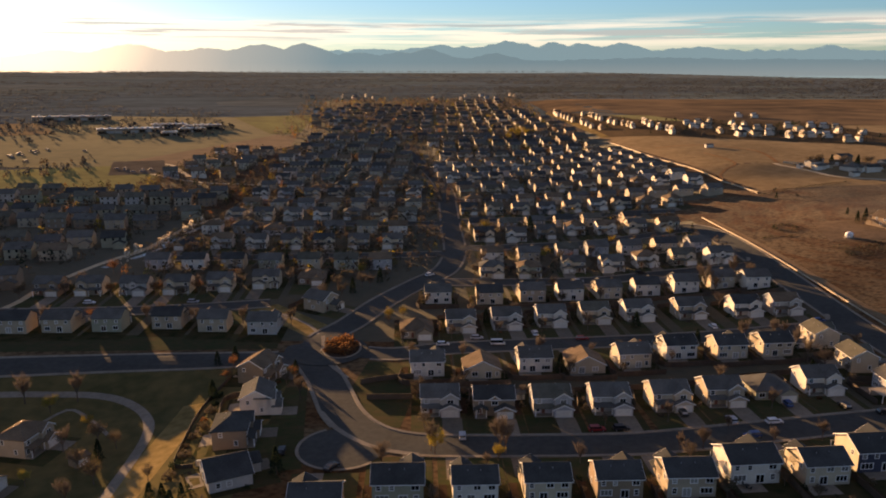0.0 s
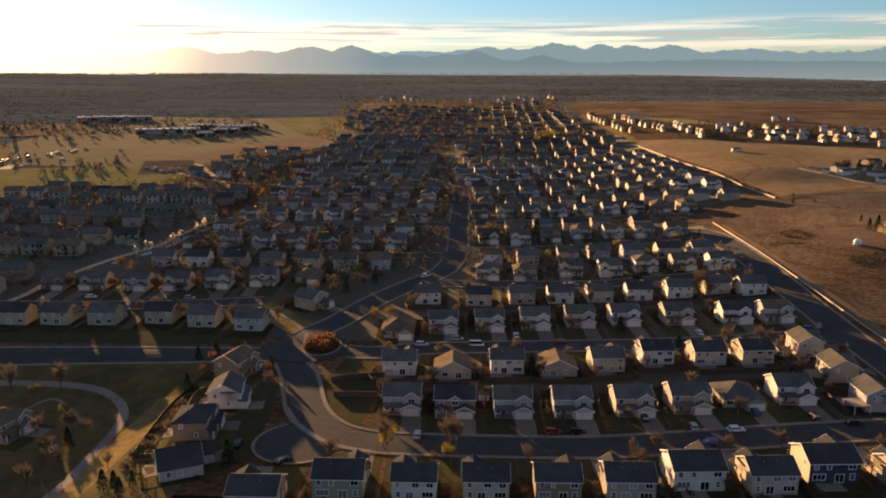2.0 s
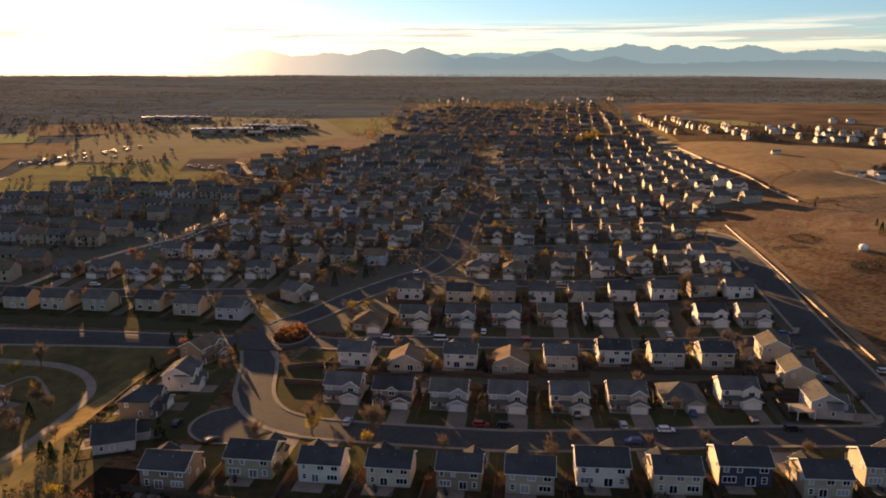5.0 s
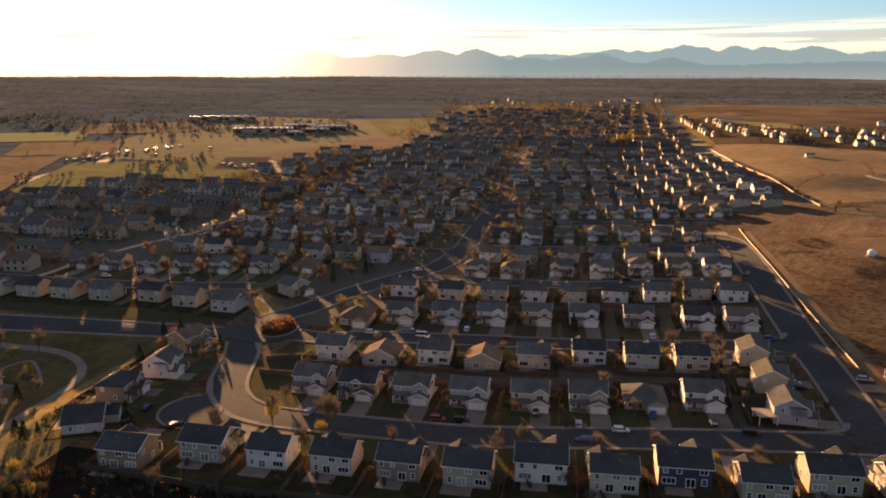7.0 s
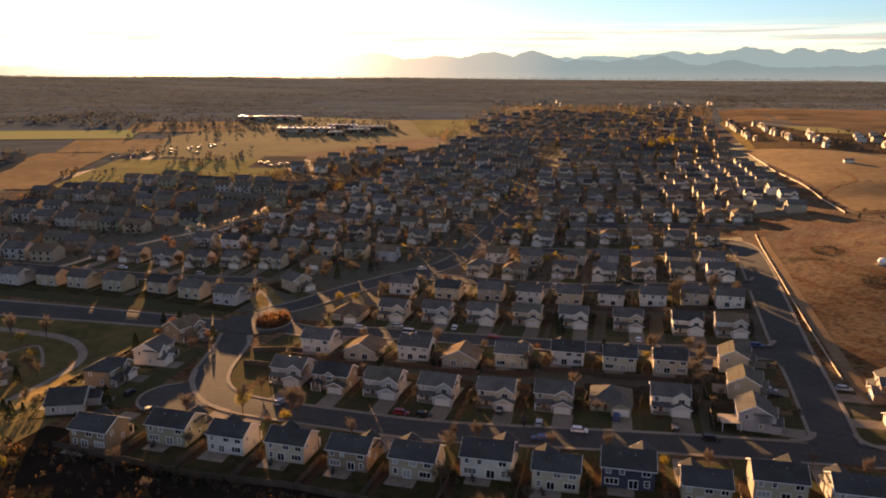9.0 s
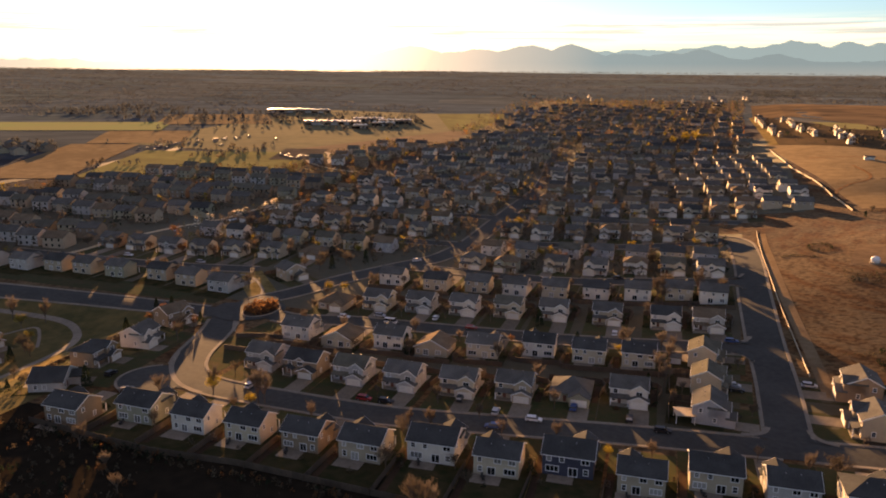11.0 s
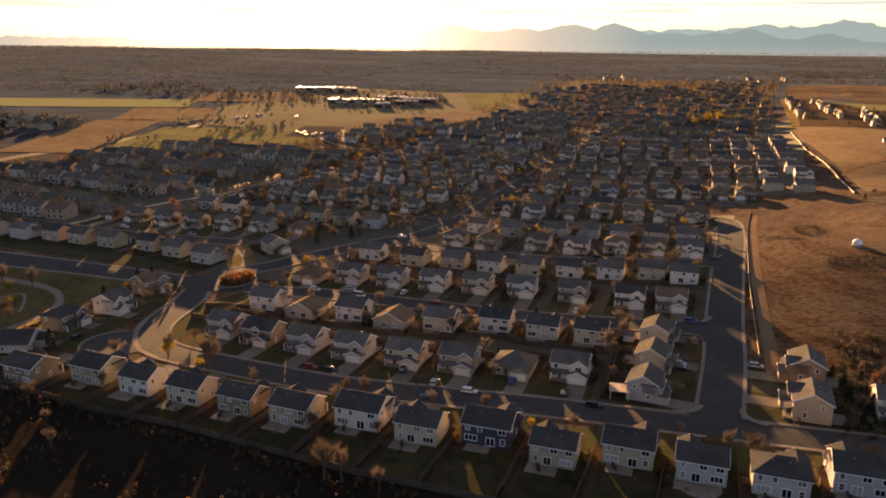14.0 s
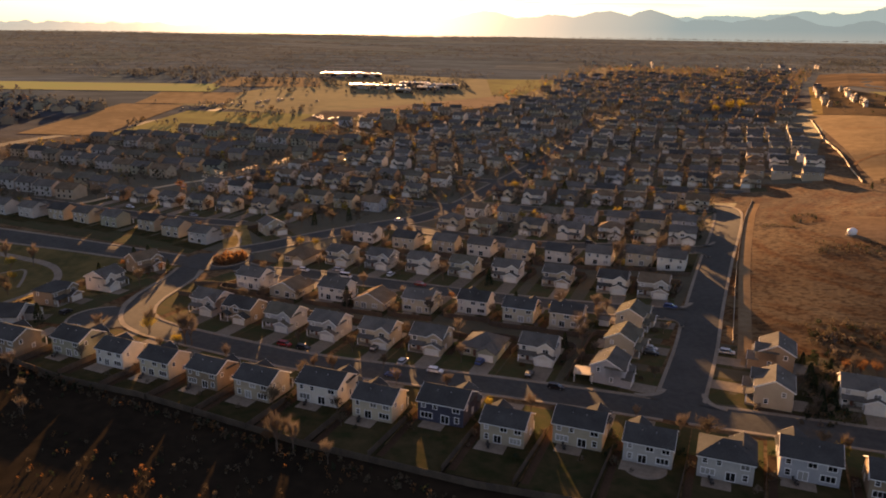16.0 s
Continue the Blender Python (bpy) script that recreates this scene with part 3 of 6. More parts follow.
ribbon("dirt_track", curve([(247, 574), (249, 566), (257, 555), (264, 545), (272, 530), (300, 516)], 4), [(-2.0, 0), (2.0, 0)], 0.12, trail_m, "pale gravel drive of the farm", "path")
ribbon("highway", curve([(-352, 300), (-362, 360), (-369, 410), (-368, 450), (-370, 509), (-381, 590), (-391, 668), (-404, 704), (-425, 780), (-450, 860)], 8), [(-6, 0), (6, 0)], 0.2, asphalt, "distant two-lane road through the fields", "road")
ribbon("highway", curve([(-400, 690), (-366, 672), (-314, 681), (-285, 692), (-262, 735), (-228, 795), (-176, 804), (-100, 835)], 8), [(-5, 0), (5, 0)], 0.22, concrete, "distant pale road past the shops", "road")

ribbon("gutter", curve([(-42.7, 260.4), (-41.1, 251), (-40.2, 241.4), (-36, 233), (-29.5, 223)]), [(-0.7, 0), (0, -0.01), (0.7, 0)], 0.19, concrete, "pale concrete gutter across a side street mouth", "gutter")

# ---- fields and park ----


def patch(name, m, x0, x1, y0, y1, lift, material, label="", category="ground", cell=4.0):
    """A sheet draped over the ground, in the frame of m."""
    nx, ny = max(1, int((x1 - x0) / cell)), max(1, int((y1 - y0) / cell))
    verts, faces = [], []
    for j in range(ny + 1):
        for i in range(nx + 1):
            q = m @ Vector((x0 + (x1 - x0) * i / nx, y0 + (y1 - y0) * j / ny, 0))
            verts.append((q.x, q.y, land(q.x, q.y) + lift))
    w = nx + 1
    faces = [(j * w + i, j * w + i + 1, j * w + w + i + 1, j * w + w + i) for j in range(ny) for i in range(nx)]
    me = bpy.data.meshes.new(name)
    me.from_pydata(verts, [], faces)
    me.materials.append(material)
    return tagged(new(name, me), label, category, kind="structure")


def plot(name, corners, lift, material, label, category="ground", n=14):
    """A sheet draped over the ground between four corners."""
    a, b, c, d = (Vector(p) for p in corners)
    verts = []
    for j in range(n + 1):
        for i in range(n + 1):
            q = a.lerp(b, i / n).lerp(d.lerp(c, i / n), j / n)
            verts.append((q.x, q.y, land(q.x, q.y) + lift))
    faces = [(j * (n + 1) + i, j * (n + 1) + n + 1 + i, j * (n + 1) + n + 2 + i, j * (n + 1) + i + 1) for j in range(n) for i in range(n)]
    me = bpy.data.meshes.new(name)
    me.from_pydata(verts, [], faces)
    me.materials.append(material)
    return tagged(new(name, me), label, category, kind="structure")


green_field = mat("green_field", (0.115, 0.17, 0.045), (0.14, 0.155, 0.05), fine=0.05, broad=0.01, spec=0.0, fuzz=0.06)
tan_field = mat("tan_field", (0.26, 0.18, 0.098), (0.18, 0.122, 0.066), fine=0.12, broad=0.012, spread=0.18, spec=0.0, fuzz=0.02)
far_soil = mat("far_town_ground", (0.15, 0.115, 0.07), (0.10, 0.085, 0.05), fine=0.08, broad=0.012, spec=0.0, fuzz=0.07)
red_soil = mat("red_soil", (0.22, 0.145, 0.09), (0.15, 0.10, 0.065), fine=0.06, broad=0.015, spec=0.0, fuzz=0.04)
olive = mat("olive_field", (0.215, 0.20, 0.07), (0.14, 0.125, 0.05), fine=0.06, broad=0.012, spec=0.0, fuzz=0.03)
parkland = mat("park_grass", (0.066, 0.062, 0.026), (0.140, 0.105, 0.044), fine=0.25, broad=0.045, bump=0.4, spec=0.0, fuzz=0.04)
# near-black: shade of the front row is put into this scrub colour
scrub = mat("shaded_scrub", (0.014, 0.012, 0.009), (0.026, 0.020, 0.014), fine=0.3, broad=0.04, bump=0.5, spec=0.0)
suburb = mat("town_ground", (0.070, 0.055, 0.034), (0.044, 0.039, 0.023), fine=0.3, broad=0.03, spec=0.0, fuzz=0.16)
patch("field_green", pose(-645.7, 734.9, 0, 0, 0, 33), -231, 124, -50, 54, 0.5, green_field, "long green crop field far off", "field", 30)
patch("field_tan", pose(-559.9, 887.2, 0, 0, 0, 33), -49, 99, -58, 90, 0.5, tan_field, "pale tan stubble field far off", "field", 30)
patch("field_stubble", pose(-489.8, 692.2, 0, 0, 0, 33), -42, 55, -59, 63, 0.4, tan_field, "pale tan stubble field beside the road", "field", 20)
patch("field_roadside", pose(-423.7, 543.2, 0, 0, 0, 27), -39, 28, -121, 95, 0.4, tan_field, "dry tan field along the far road", "field", 20)
patch("field_olive", pose(-296, 560.6, 0, 0, 0, 22), -83, 83, -79, 83, 0.35, olive, "olive grass field beyond the houses", "field", 20)
patch("field_slope", pose(-209.9, 765, 0, 0, 0, -20), -38, 34, -102, 144, 0.4, red_soil, "bare reddish slope beside the pale road", "field", 20)
patch("field_meadow", pose(-157.1, 1083.5, 0, 0, 0, 25), -111, 107, -123, 115, 0.5, olive, "olive meadow between the estates", "field", 20)
far_yard = mat("far_yards", (0.125, 0.09, 0.055), (0.08, 0.06, 0.038), fine=0.1, broad=0.02, spec=0.0)
brown_field = mat("brown_field", (0.23, 0.155, 0.09), (0.10, 0.075, 0.052), fine=0.02, broad=0.0045, spread=0.2, spec=0.0)
patch("field_rise", pose(401.2, 1200.7, 0), -248, 512, -104, 240, 0.5, brown_field, "long brown field beyond the far estate", "field", 40)
patch("field_upper", pose(300, 650, 0, 0, 0, 8), -118, 330, -148, 175, 0.05, tan_field, "pale tan mown field beside the estate", "field", 8)
plot("field_rise", ((196, 1102), (910, 1102), (910, 760), (300, 880)), 0.30, brown_field, "brown field behind the far estate", "field", 24)
plot("town_ground", ((163, 1130), (228, 945), (241, 748), (172, 800)), 0.38, far_yard, "dark soil between the far houses")
plot("town_ground", ((228, 945), (420, 870), (440, 640), (241, 748)), 0.38, far_yard, "dark soil between the far houses")
plot("meadow", ((212, 1005), (234, 925), (288, 905), (262, 985)), 0.46, olive, "olive grass behind the far houses", "grass", 6)
common = mat("rough_common", (0.155, 0.13, 0.066), (0.10, 0.088, 0.047), fine=0.07, broad=0.012, spec=0.0, fuzz=0.06)
plot("rough_common", ((-520, 1130), (-180, 1150), (-165, 640), (-470, 640)), 0.26, common, "brown rough grassland round the far shops", "field", 30)
patch("park_lawn", pose(-115, 200, 0), -100, 68, -75, 34, 0.03, parkland, "rough green and straw park lawn beside the path", "grass", 2.5)
pad_m = mat("gravel_pad", (0.20, 0.14, 0.09), (0.13, 0.092, 0.06), fine=0.35, broad=0.08, spec=0.0)
straw = mat("straw_grass", (0.28, 0.20, 0.09), (0.14, 0.105, 0.042), fine=0.4, broad=0.06, bump=0.4, spec=0.0)
patch("straw_strip", pose(-72.5, 184, 0, 0, 0, -3), -5.0, 4.0, -42, 26, 0.06, straw, "dry straw grass between path and fence", "grass", 2.5)
plot("straw_strip", ((148, 1145), (155.5, 1145), (175, 800), (164, 806)), 0.30, straw, "strip of yellow grass beside the far houses", "grass", 16)
patch("gravel_pad", pose(195.6, 370, 0, 0, 0, -12), -10, 23, -18, 17, 0.06, pad_m, "bare grey gravel pad round the tank", "ground", 4)
patch("open_scrub", pose(70, 105, 0), -200, 230, -255, 46, 0.008, scrub, "brown scrub behind the back yards, house shade in its colour", "grass", 8)
patch("verge", pose(-125, 251.5, 0, 0, 0, 4), -75, 68, -8.5, 6.5, 0.028, lawn_m, "dark green grass strip between the road and yards", "grass", 4)
patch("verge", pose(-56, 277, 0, 0, 0, -46), -21, 19, -6.5, 6.0, 0.034, straw, "yellow autumn grass verge beside the junction", "grass", 3)
ribbon("footpath", curve([(-71.5, 287.5), (-63.9, 285), (-55.4, 277.9), (-48.8, 270.6), (-44.2, 261.4)], 2), [(-0.7, -0.1), (-0.68, 0.05), (0.68, 0.05), (0.7, -0.1)], 0.08, concrete, "curved concrete sidewalk across the yellow verge", "path")
lot_m = mat("parking_asphalt", (0.15, 0.125, 0.095), (0.10, 0.085, 0.065), rough=1.0, fine=0.3, broad=0.05, spec=0.0)
patch("parking_lot", pose(-257.9, 652.2, 0, 0, 0, 20), -22, 21, -41, 38, 0.46, lot_m, "far asphalt parking lot among trees", "road", 10)
patch("lawn", pose(-43, 190, 0, 0, 0, 8), -9, 6, -24, 26, 0.022, lawn_m, "dark green lawn beside the cul-de-sac", "lawn", 4)
patch("corner_lawn", pose(-17, 214, 0, 0, 0, -8), -10.5, 9, -24, 22, 0.026, lawn_m, "dark green corner lawn behind the street bend", "lawn", 4)
patch("town_ground", pose(-59, 426.3, 0), -76, 59, -171, 493, 0.012, suburb, "bare soil and grass between house lots", "ground", 8)
patch("town_ground", pose(75, 300, 0), -72, 66, -100, 130, 0.016, suburb, "bare soil and grass between house lots", "ground", 8)
patch("town_ground", pose(82, 600, 0), -78, 92, -118, 270, 0.020, suburb, "bare soil and grass between house lots", "ground", 8)
patch("town_ground", pose(60, 450, 0), -56, 64, -30, 44, 0.022, suburb, "bare soil and grass between house lots", "ground", 8)
patch("town_ground", pose(-229.1, 415.7, 0, 0, 0, 10), -88, 81, -148, 157, 0.024, suburb, "bare soil and grass between house lots", "ground", 8)
plot("town_ground", ((-225, 1500), (104, 1500), (149, 815), (-160, 815)), 0.6, far_soil, "bare soil and grass between house lots", "ground", 30)
patch("town_ground", pose(205, 225, 0), -52, 80, -30, 22, 0.020, suburb, "bare soil and grass between house lots", "ground", 8)

# ---- houses ----
window_meshes = {}


def lattice(bm, xs, zs, y0, y1):
    """A frame with openings: every second cell of the grid in both ways is open."""
    solid = {(i, j) for i in range(len(xs) - 1) for j in range(len(zs) - 1) if i % 2 == 0 or j % 2 == 0}
    made_v = {}
    def v(i, j, y):
        if (i, j, y) not in made_v:
            made_v[i, j, y] = bm.verts.new((xs[i], y, zs[j]))
        return made_v[i, j, y]
    for i, j in solid:
        bm.faces.new([v(a, c, y0) for a, c in ((i, j), (i + 1, j), (i + 1, j + 1), (i, j + 1))])
        bm.faces.new([v(a, c, y1) for a, c in ((i, j), (i, j + 1), (i + 1, j + 1), (i + 1, j))])
        for (di, dj), (p, q) in (((0, -1), ((i, j), (i + 1, j))), ((0, 1), ((i, j + 1), (i + 1, j + 1))), ((-1, 0), ((i, j), (i, j + 1))), ((1, 0), ((i + 1, j), (i + 1, j + 1)))):
            if (i + di, j + dj) not in solid:
                bm.faces.new([v(*p, y0), v(*q, y0), v(*q, y1), v(*p, y1)])


def window(parent, x, y, z, w, h, turn, fine, kind="window"):
    """A white-framed window whose sill stands at z; turn: 0 faces the front, 180 the back."""
    if fine is None and (turn % 180 or z < 3):
        return
    key = (w, h, fine, kind)
    if key not in window_meshes:
        def bars(bm):
            t, n = 0.15, max(1, round(w / 0.95)) if w > 1.3 else 1
            xs = [-w / 2 - t, -w / 2]
            for i in range(1, n):
                c = -w / 2 + w * i / n
                xs += [c - 0.05, c + 0.05]
            xs += [w / 2, w / 2 + t]
            zs = [-t, 0, h / 2 - 0.04, h / 2 + 0.04, h, h + t] if kind == "window" and n == 1 else [-t, 0, h, h + t]
            lattice(bm, xs, zs, -0.09, 0.02)
        def pane(bm):
            box(bm, -w / 2 + 0.01, w / 2 - 0.01, -0.03, 0.01, 0.01, h - 0.01, 0 if fine else 1)
        if fine:
            out = []
            for nm, f, m in (("window", bars, trim_m), ("pane", pane, glass_m)):
                bm, me = made(f), bpy.data.meshes.new(nm)
                bm.to_mesh(me)
                bm.free()
                me.materials.append(m)
                out.append(me)
        else:
            bm, me = made(lambda b: (bars(b), pane(b))), bpy.data.meshes.new("window")
            bm.to_mesh(me)
            bm.free()
            me.materials.append(trim_m)
            me.materials.append(glass_m)
            out = [me]
        window_meshes[key] = out
    out = window_meshes[key]
    ob = part(kind, out[0], None, parent, where=pose(x, y, z, 0, 0, turn))
    if fine:
        part("pane", out[1], None, ob)


def garage_door(w, h):
    def fill(bm):
        box(bm, -w / 2 - 0.12, w / 2 + 0.12, -0.05, 0.05, 0, h + 0.12)
        for r in range(4):
            for c in range(4):
                box(bm, -w / 2 + w * c / 4 + 0.08, -w / 2 + w * (c + 1) / 4 - 0.08, -0.08, 0, h * r / 4 + 0.06, h * (r + 1) / 4 - 0.06)
    return made(fill)


def plain(x0, x1, y0, y1, z0, z1):
    return made(lambda bm: box(bm, x0, x1, y0, y1, z0, z1))


def build_house(kind, s, fine):
    """A timber house of the estate; its front faces -y. kind: a cross gable, k hipped, c three gablets, h low ranch, g gable to the street. s: 1 or -1 mirrors it."""
    top = new("house")
    wall, roof = WALLS[BEIGE], ROOFS[0]
    E = 5.5
    def X(a, b):
        return (a, b) if s > 0 else (-b, -a)
    if kind in "akc":
        w, d, rise = (5.9, 4.8, 2.5) if kind != "c" else (6.3, 4.8, 2.5)
        if kind == "k":
            part("wall", plain(-w, w, -d, d, -1.2, E), wall, top)
            part("roof", hip_roof(-w, w, -d, d, E, 2.5), roof, top)
        else:
            part("wall", gable_walls("x", 0, d, -1.2, E, rise, -w, w), wall, top)
            part("roof", gable_roof("x", 0, d, E, rise, -w - 0.35, w + 0.35), roof, top)
            if fine:
                for k in (-1, 1):
                    part("barge_board", barge("x", 0, d, E, rise, k * (w + 0.38)), trim_m, top)
        if kind == "c":
            wings = [(0.0, 1.7, -5.3, 1.1)]
            gar, porch = (3.0, 3.0), (-6.2, -2.4)
        else:
            wings = [(3.25, 2.65, -5.9, 1.7)]
            gar, porch = (3.15, 2.95), (-5.8, 0.1)
        for c, half, y0, r in wings:
            part("gable_wing", gable_walls("y", c * s, half, 2.6, E, r, y0, 0), wall, top)
            part("wing_roof", gable_roof("y", c * s, half, E, r, y0 - 0.35, 0.6), roof, top)
            if fine:
                part("barge_board", barge("y", c * s, half, E, r, y0 - 0.38), trim_m, top)
            window(top, c * s, y0, 3.7, 1.8, 1.3, 0, fine)
        if fine:
            for k in (-1, 1):
                part("eave_gutter", plain(-w - 0.3, w + 0.3, k * (d + 0.47) - 0.07, k * (d + 0.47) + 0.07, E - 0.36, E - 0.18), trim_m, top)
        gy = -7.7
        part("garage", gable_walls("y", gar[0] * s, gar[1], -1.2, 2.7, 1.35, gy, -4.7), wall, top)
        part("garage_roof", gable_roof("y", gar[0] * s, gar[1], 2.7, 1.35, gy - 0.4, -4.75), roof, top)
        if fine:
            part("barge_board", barge("y", gar[0] * s, gar[1], 2.7, 1.35, gy - 0.43), trim_m, top)
        part("garage_door", garage_door(4.8, 2.15), door_m, top, where=pose(gar[0] * s, gy, 0.1))
        a, b = X(*porch)
        if kind == "c":
            m = (a + b) / 2
            part("porch_roof", gable_roof("y", m, (b - a) / 2, 2.7, 1.0, -7.4, -4.7), roof, top)
        else:
            part("porch_roof", made(lambda bm: prism(bm, [(-7.0, 2.55), (-4.7, 3.3), (-4.7, 3.5), (-7.0, 2.75)], "x", a, b)), roof, top)
        for px in (a + 0.3, b - 0.3) if fine is not None else ():
            part("porch_post", plain(px - 0.12, px + 0.12, -6.9, -6.66, -0.8, 2.6), trim_m, top)
        if fine:
            part("porch_floor", plain(a, b, -6.95, -4.8, -1.0, 0.18), concrete, top)
        if fine is not None:
            part("front_door", plain((a + b) / 2 - 0.5, (a + b) / 2 + 0.5, -4.88, -4.78, 0.2, 2.3), oak_m, top)
        window(top, -4.2 * s, -d, 3.6, 1.3, 1.4, 0, fine)
        window(top, -4.6 * s, -d, 0.9, 1.3, 1.4, 0, fine)
        ups = (((-4.2, 1.7), (-0.4, 1.7), (4.3, 0.95)) if s > 0 else ((-4.4, 0.95), (-1.4, 0.95), (4.0, 1.7))) if fine else ((-4, 1.0), (0.2, 1.0), (4, 1.0))
        for u, wide in ups:
            window(top, u * s, d, 3.7, wide, 1.15, 180, fine)
        window(top, -3.6 * s, d, 0.9, 2.85 if fine else 1.9, 1.45, 180, fine)
        window(top, 1.2 * s, d, 0.2, 1.9, 2.1, 180, fine, "patio_door")
        if fine:
            window(top, 4.2 * s, d, 0.9, 1.0, 1.45, 180, fine)
            for sx, turn in ((-w, -90), (w, 90)):
                window(top, sx, 2.4, 3.7, 0.9, 1.2, turn, fine)
                window(top, sx, -1.8, 1.0, 0.9, 1.3, turn, fine)
    elif kind == "h":
        part("wall", plain(-6.4, 6.4, -6.5, 6.0, -1.2, 3.1), wall, top)
        part("roof", hip_roof(-6.4, 6.4, -6.5, 6.0, 3.1, 3.4), roof, top)
        part("garage", gable_walls("y", 3.2 * s, 3.1, -1.2, 3.0, 1.7, -9.6, -6), wall, top)
        part("garage_roof", gable_roof("y", 3.2 * s, 3.1, 3.0, 1.7, -10, -4.4), roof, top)
        part("garage_door", garage_door(4.8, 2.2), door_m, top, where=pose(3.2 * s, -9.6, 0.1))
        part("front_door", plain(-1.6 * s - 0.5, -1.6 * s + 0.5, -6.58, -6.46, 0.2, 2.3), oak_m, top)
        for u in (-4.3,):
            window(top, u * s, -6.5, 0.9, 1.9, 1.4, 0, fine)
        for u in (-4.4, 3.2, 5.2):
            window(top, u * s, 6.0, 0.9, 1.3, 1.35, 180, fine)
        window(top, -0.4 * s, 6.0, 0.2, 1.9, 2.1, 180, fine, "patio_door")
        if fine:
            for sx, turn in ((-6.4, -90), (6.4, 90)):
                window(top, sx, 1.8, 0.9, 1.2, 1.3, turn, fine)
    else:
        W, E, R = (5.2, 5.3, 2.7) if kind == "g" else (6.4, 3.2, 3.1)
        part("wall", gable_walls("y", 0, W, -1.2, E, R, -5.6, 5.6), wall, top)
        part("roof", gable_roof("y", 0, W, E, R, -6.0, 6.0), roof, top)
        if fine:
            for k in (-1, 1):
                part("barge_board", barge("y", 0, W, E, R, k * 6.03), trim_m, top)
        part("garage", gable_walls("y", 2.3 * s, 3.0, -1.2, 2.8, 1.4, -9.2, -5.5), wall, top)
        part("garage_roof", gable_roof("y", 2.3 * s, 3.0, 2.8, 1.4, -9.6, -5.5), roof, top)
        part("garage_door", garage_door(4.8, 2.15), door_m, top, where=pose(2.3 * s, -9.2, 0.1))
        part("front_door", plain(-2.6 * s - 0.5, -2.6 * s + 0.5, -5.7, -5.58, 0.2, 2.3), oak_m, top)
        up = 3.6 if kind == "g" else 0.9
        for u in (-2.8, 2.2) if kind == "g" else (-4.8,):
            window(top, u * s, -5.6, up, 1.3, 1.35, 0, fine)
        for u in (-3.4, 0.2, 3.4) if kind == "g" else (5.0,):
            window(top, u * s, 5.6, up, 1.0, 1.3, 180, fine)
        window(top, -2.8 * s, 5.6, 0.9, 1.9, 1.4, 180, fine)
        window(top, 2 * s, 5.6, 0.2, 1.9, 2.1, 180, fine, "patio_door")
        for sx, turn in ((-W, -90), (W, 90)):
            for yy in ((-2.6, 2.6) if fine else (0,)) if kind == "g" else (3.2,):
                window(top, sx, yy, up, 1.0, 1.3, turn, fine)
            window(top, sx, 0.4, 0.9, 1.2, 1.3, turn, fine)
    if fine:
        for k in range(2):
            part("roof_vent", made(lambda bm: bmesh.ops.create_cone(bm, segments=8, radius1=0.13, radius2=0.11, depth=0.7, cap_ends=True)), steel, top,
                 where=pose(-1.5 + 3.4 * k, 1.7, (7.3 if kind in "akcg" else 5.2) - (0.0 if kind != "g" else 1.0 * abs(-1.5 + 3.4 * k) / 3)))
    for o in top.children:
        if o.name.split(".")[0] in ("wall", "gable_wing", "garage", "roof", "wing_roof", "garage_roof", "porch_roof"):
            o.material_slots[0].link = "OBJECT"
    return top


WALL_WORDS = ["white", "cream", "beige", "tan-brown", "sage-green", "light grey", "dark slate-blue", "blue-grey"]
KIND_WORDS = {"a": "two-storey house with cross gable and garage", "k": "two-storey house with hipped roof", "c": "wide two-storey house with small gablets", "h": "low ranch house with hipped roof", "g": "two-storey house with gable towards the street", "r": "low house with one broad gabled roof"}
ROOF_WORDS = ["slate-grey", "brown", "charcoal", "green-grey"]
first_of, built = {}, []


def house(x, y, rot, kind, s, wall, roof, fine=True, group="houses of the estate", size=0.88):
    m = pose(x, y, land(x, y) + 0.15, 0, 0, rot)
    key = (kind, s, fine)
    if key in first_of:
        top = copy_thing(first_of[key], m)
    else:
        top = first_of[key] = build_house(kind, s, fine)
        top.matrix_basis = m
    top.scale = (size, size, 0.46 + 0.48 * size)
    for o in top.children:
        n = o.name.split(".")[0]
        if n in ("wall", "gable_wing", "garage"):
            o.material_slots[0].material = WALLS[wall]
        elif n in ("roof", "wing_roof", "garage_roof", "porch_roof"):
            o.material_slots[0].material = ROOFS[roof]
    tagged(top, WALL_WORDS[wall] + " " + KIND_WORDS[kind] + ", " + ROOF_WORDS[roof] + " shingles", "house", group, "thing")
    built.append((x, y, rot, kind, s))
    return top


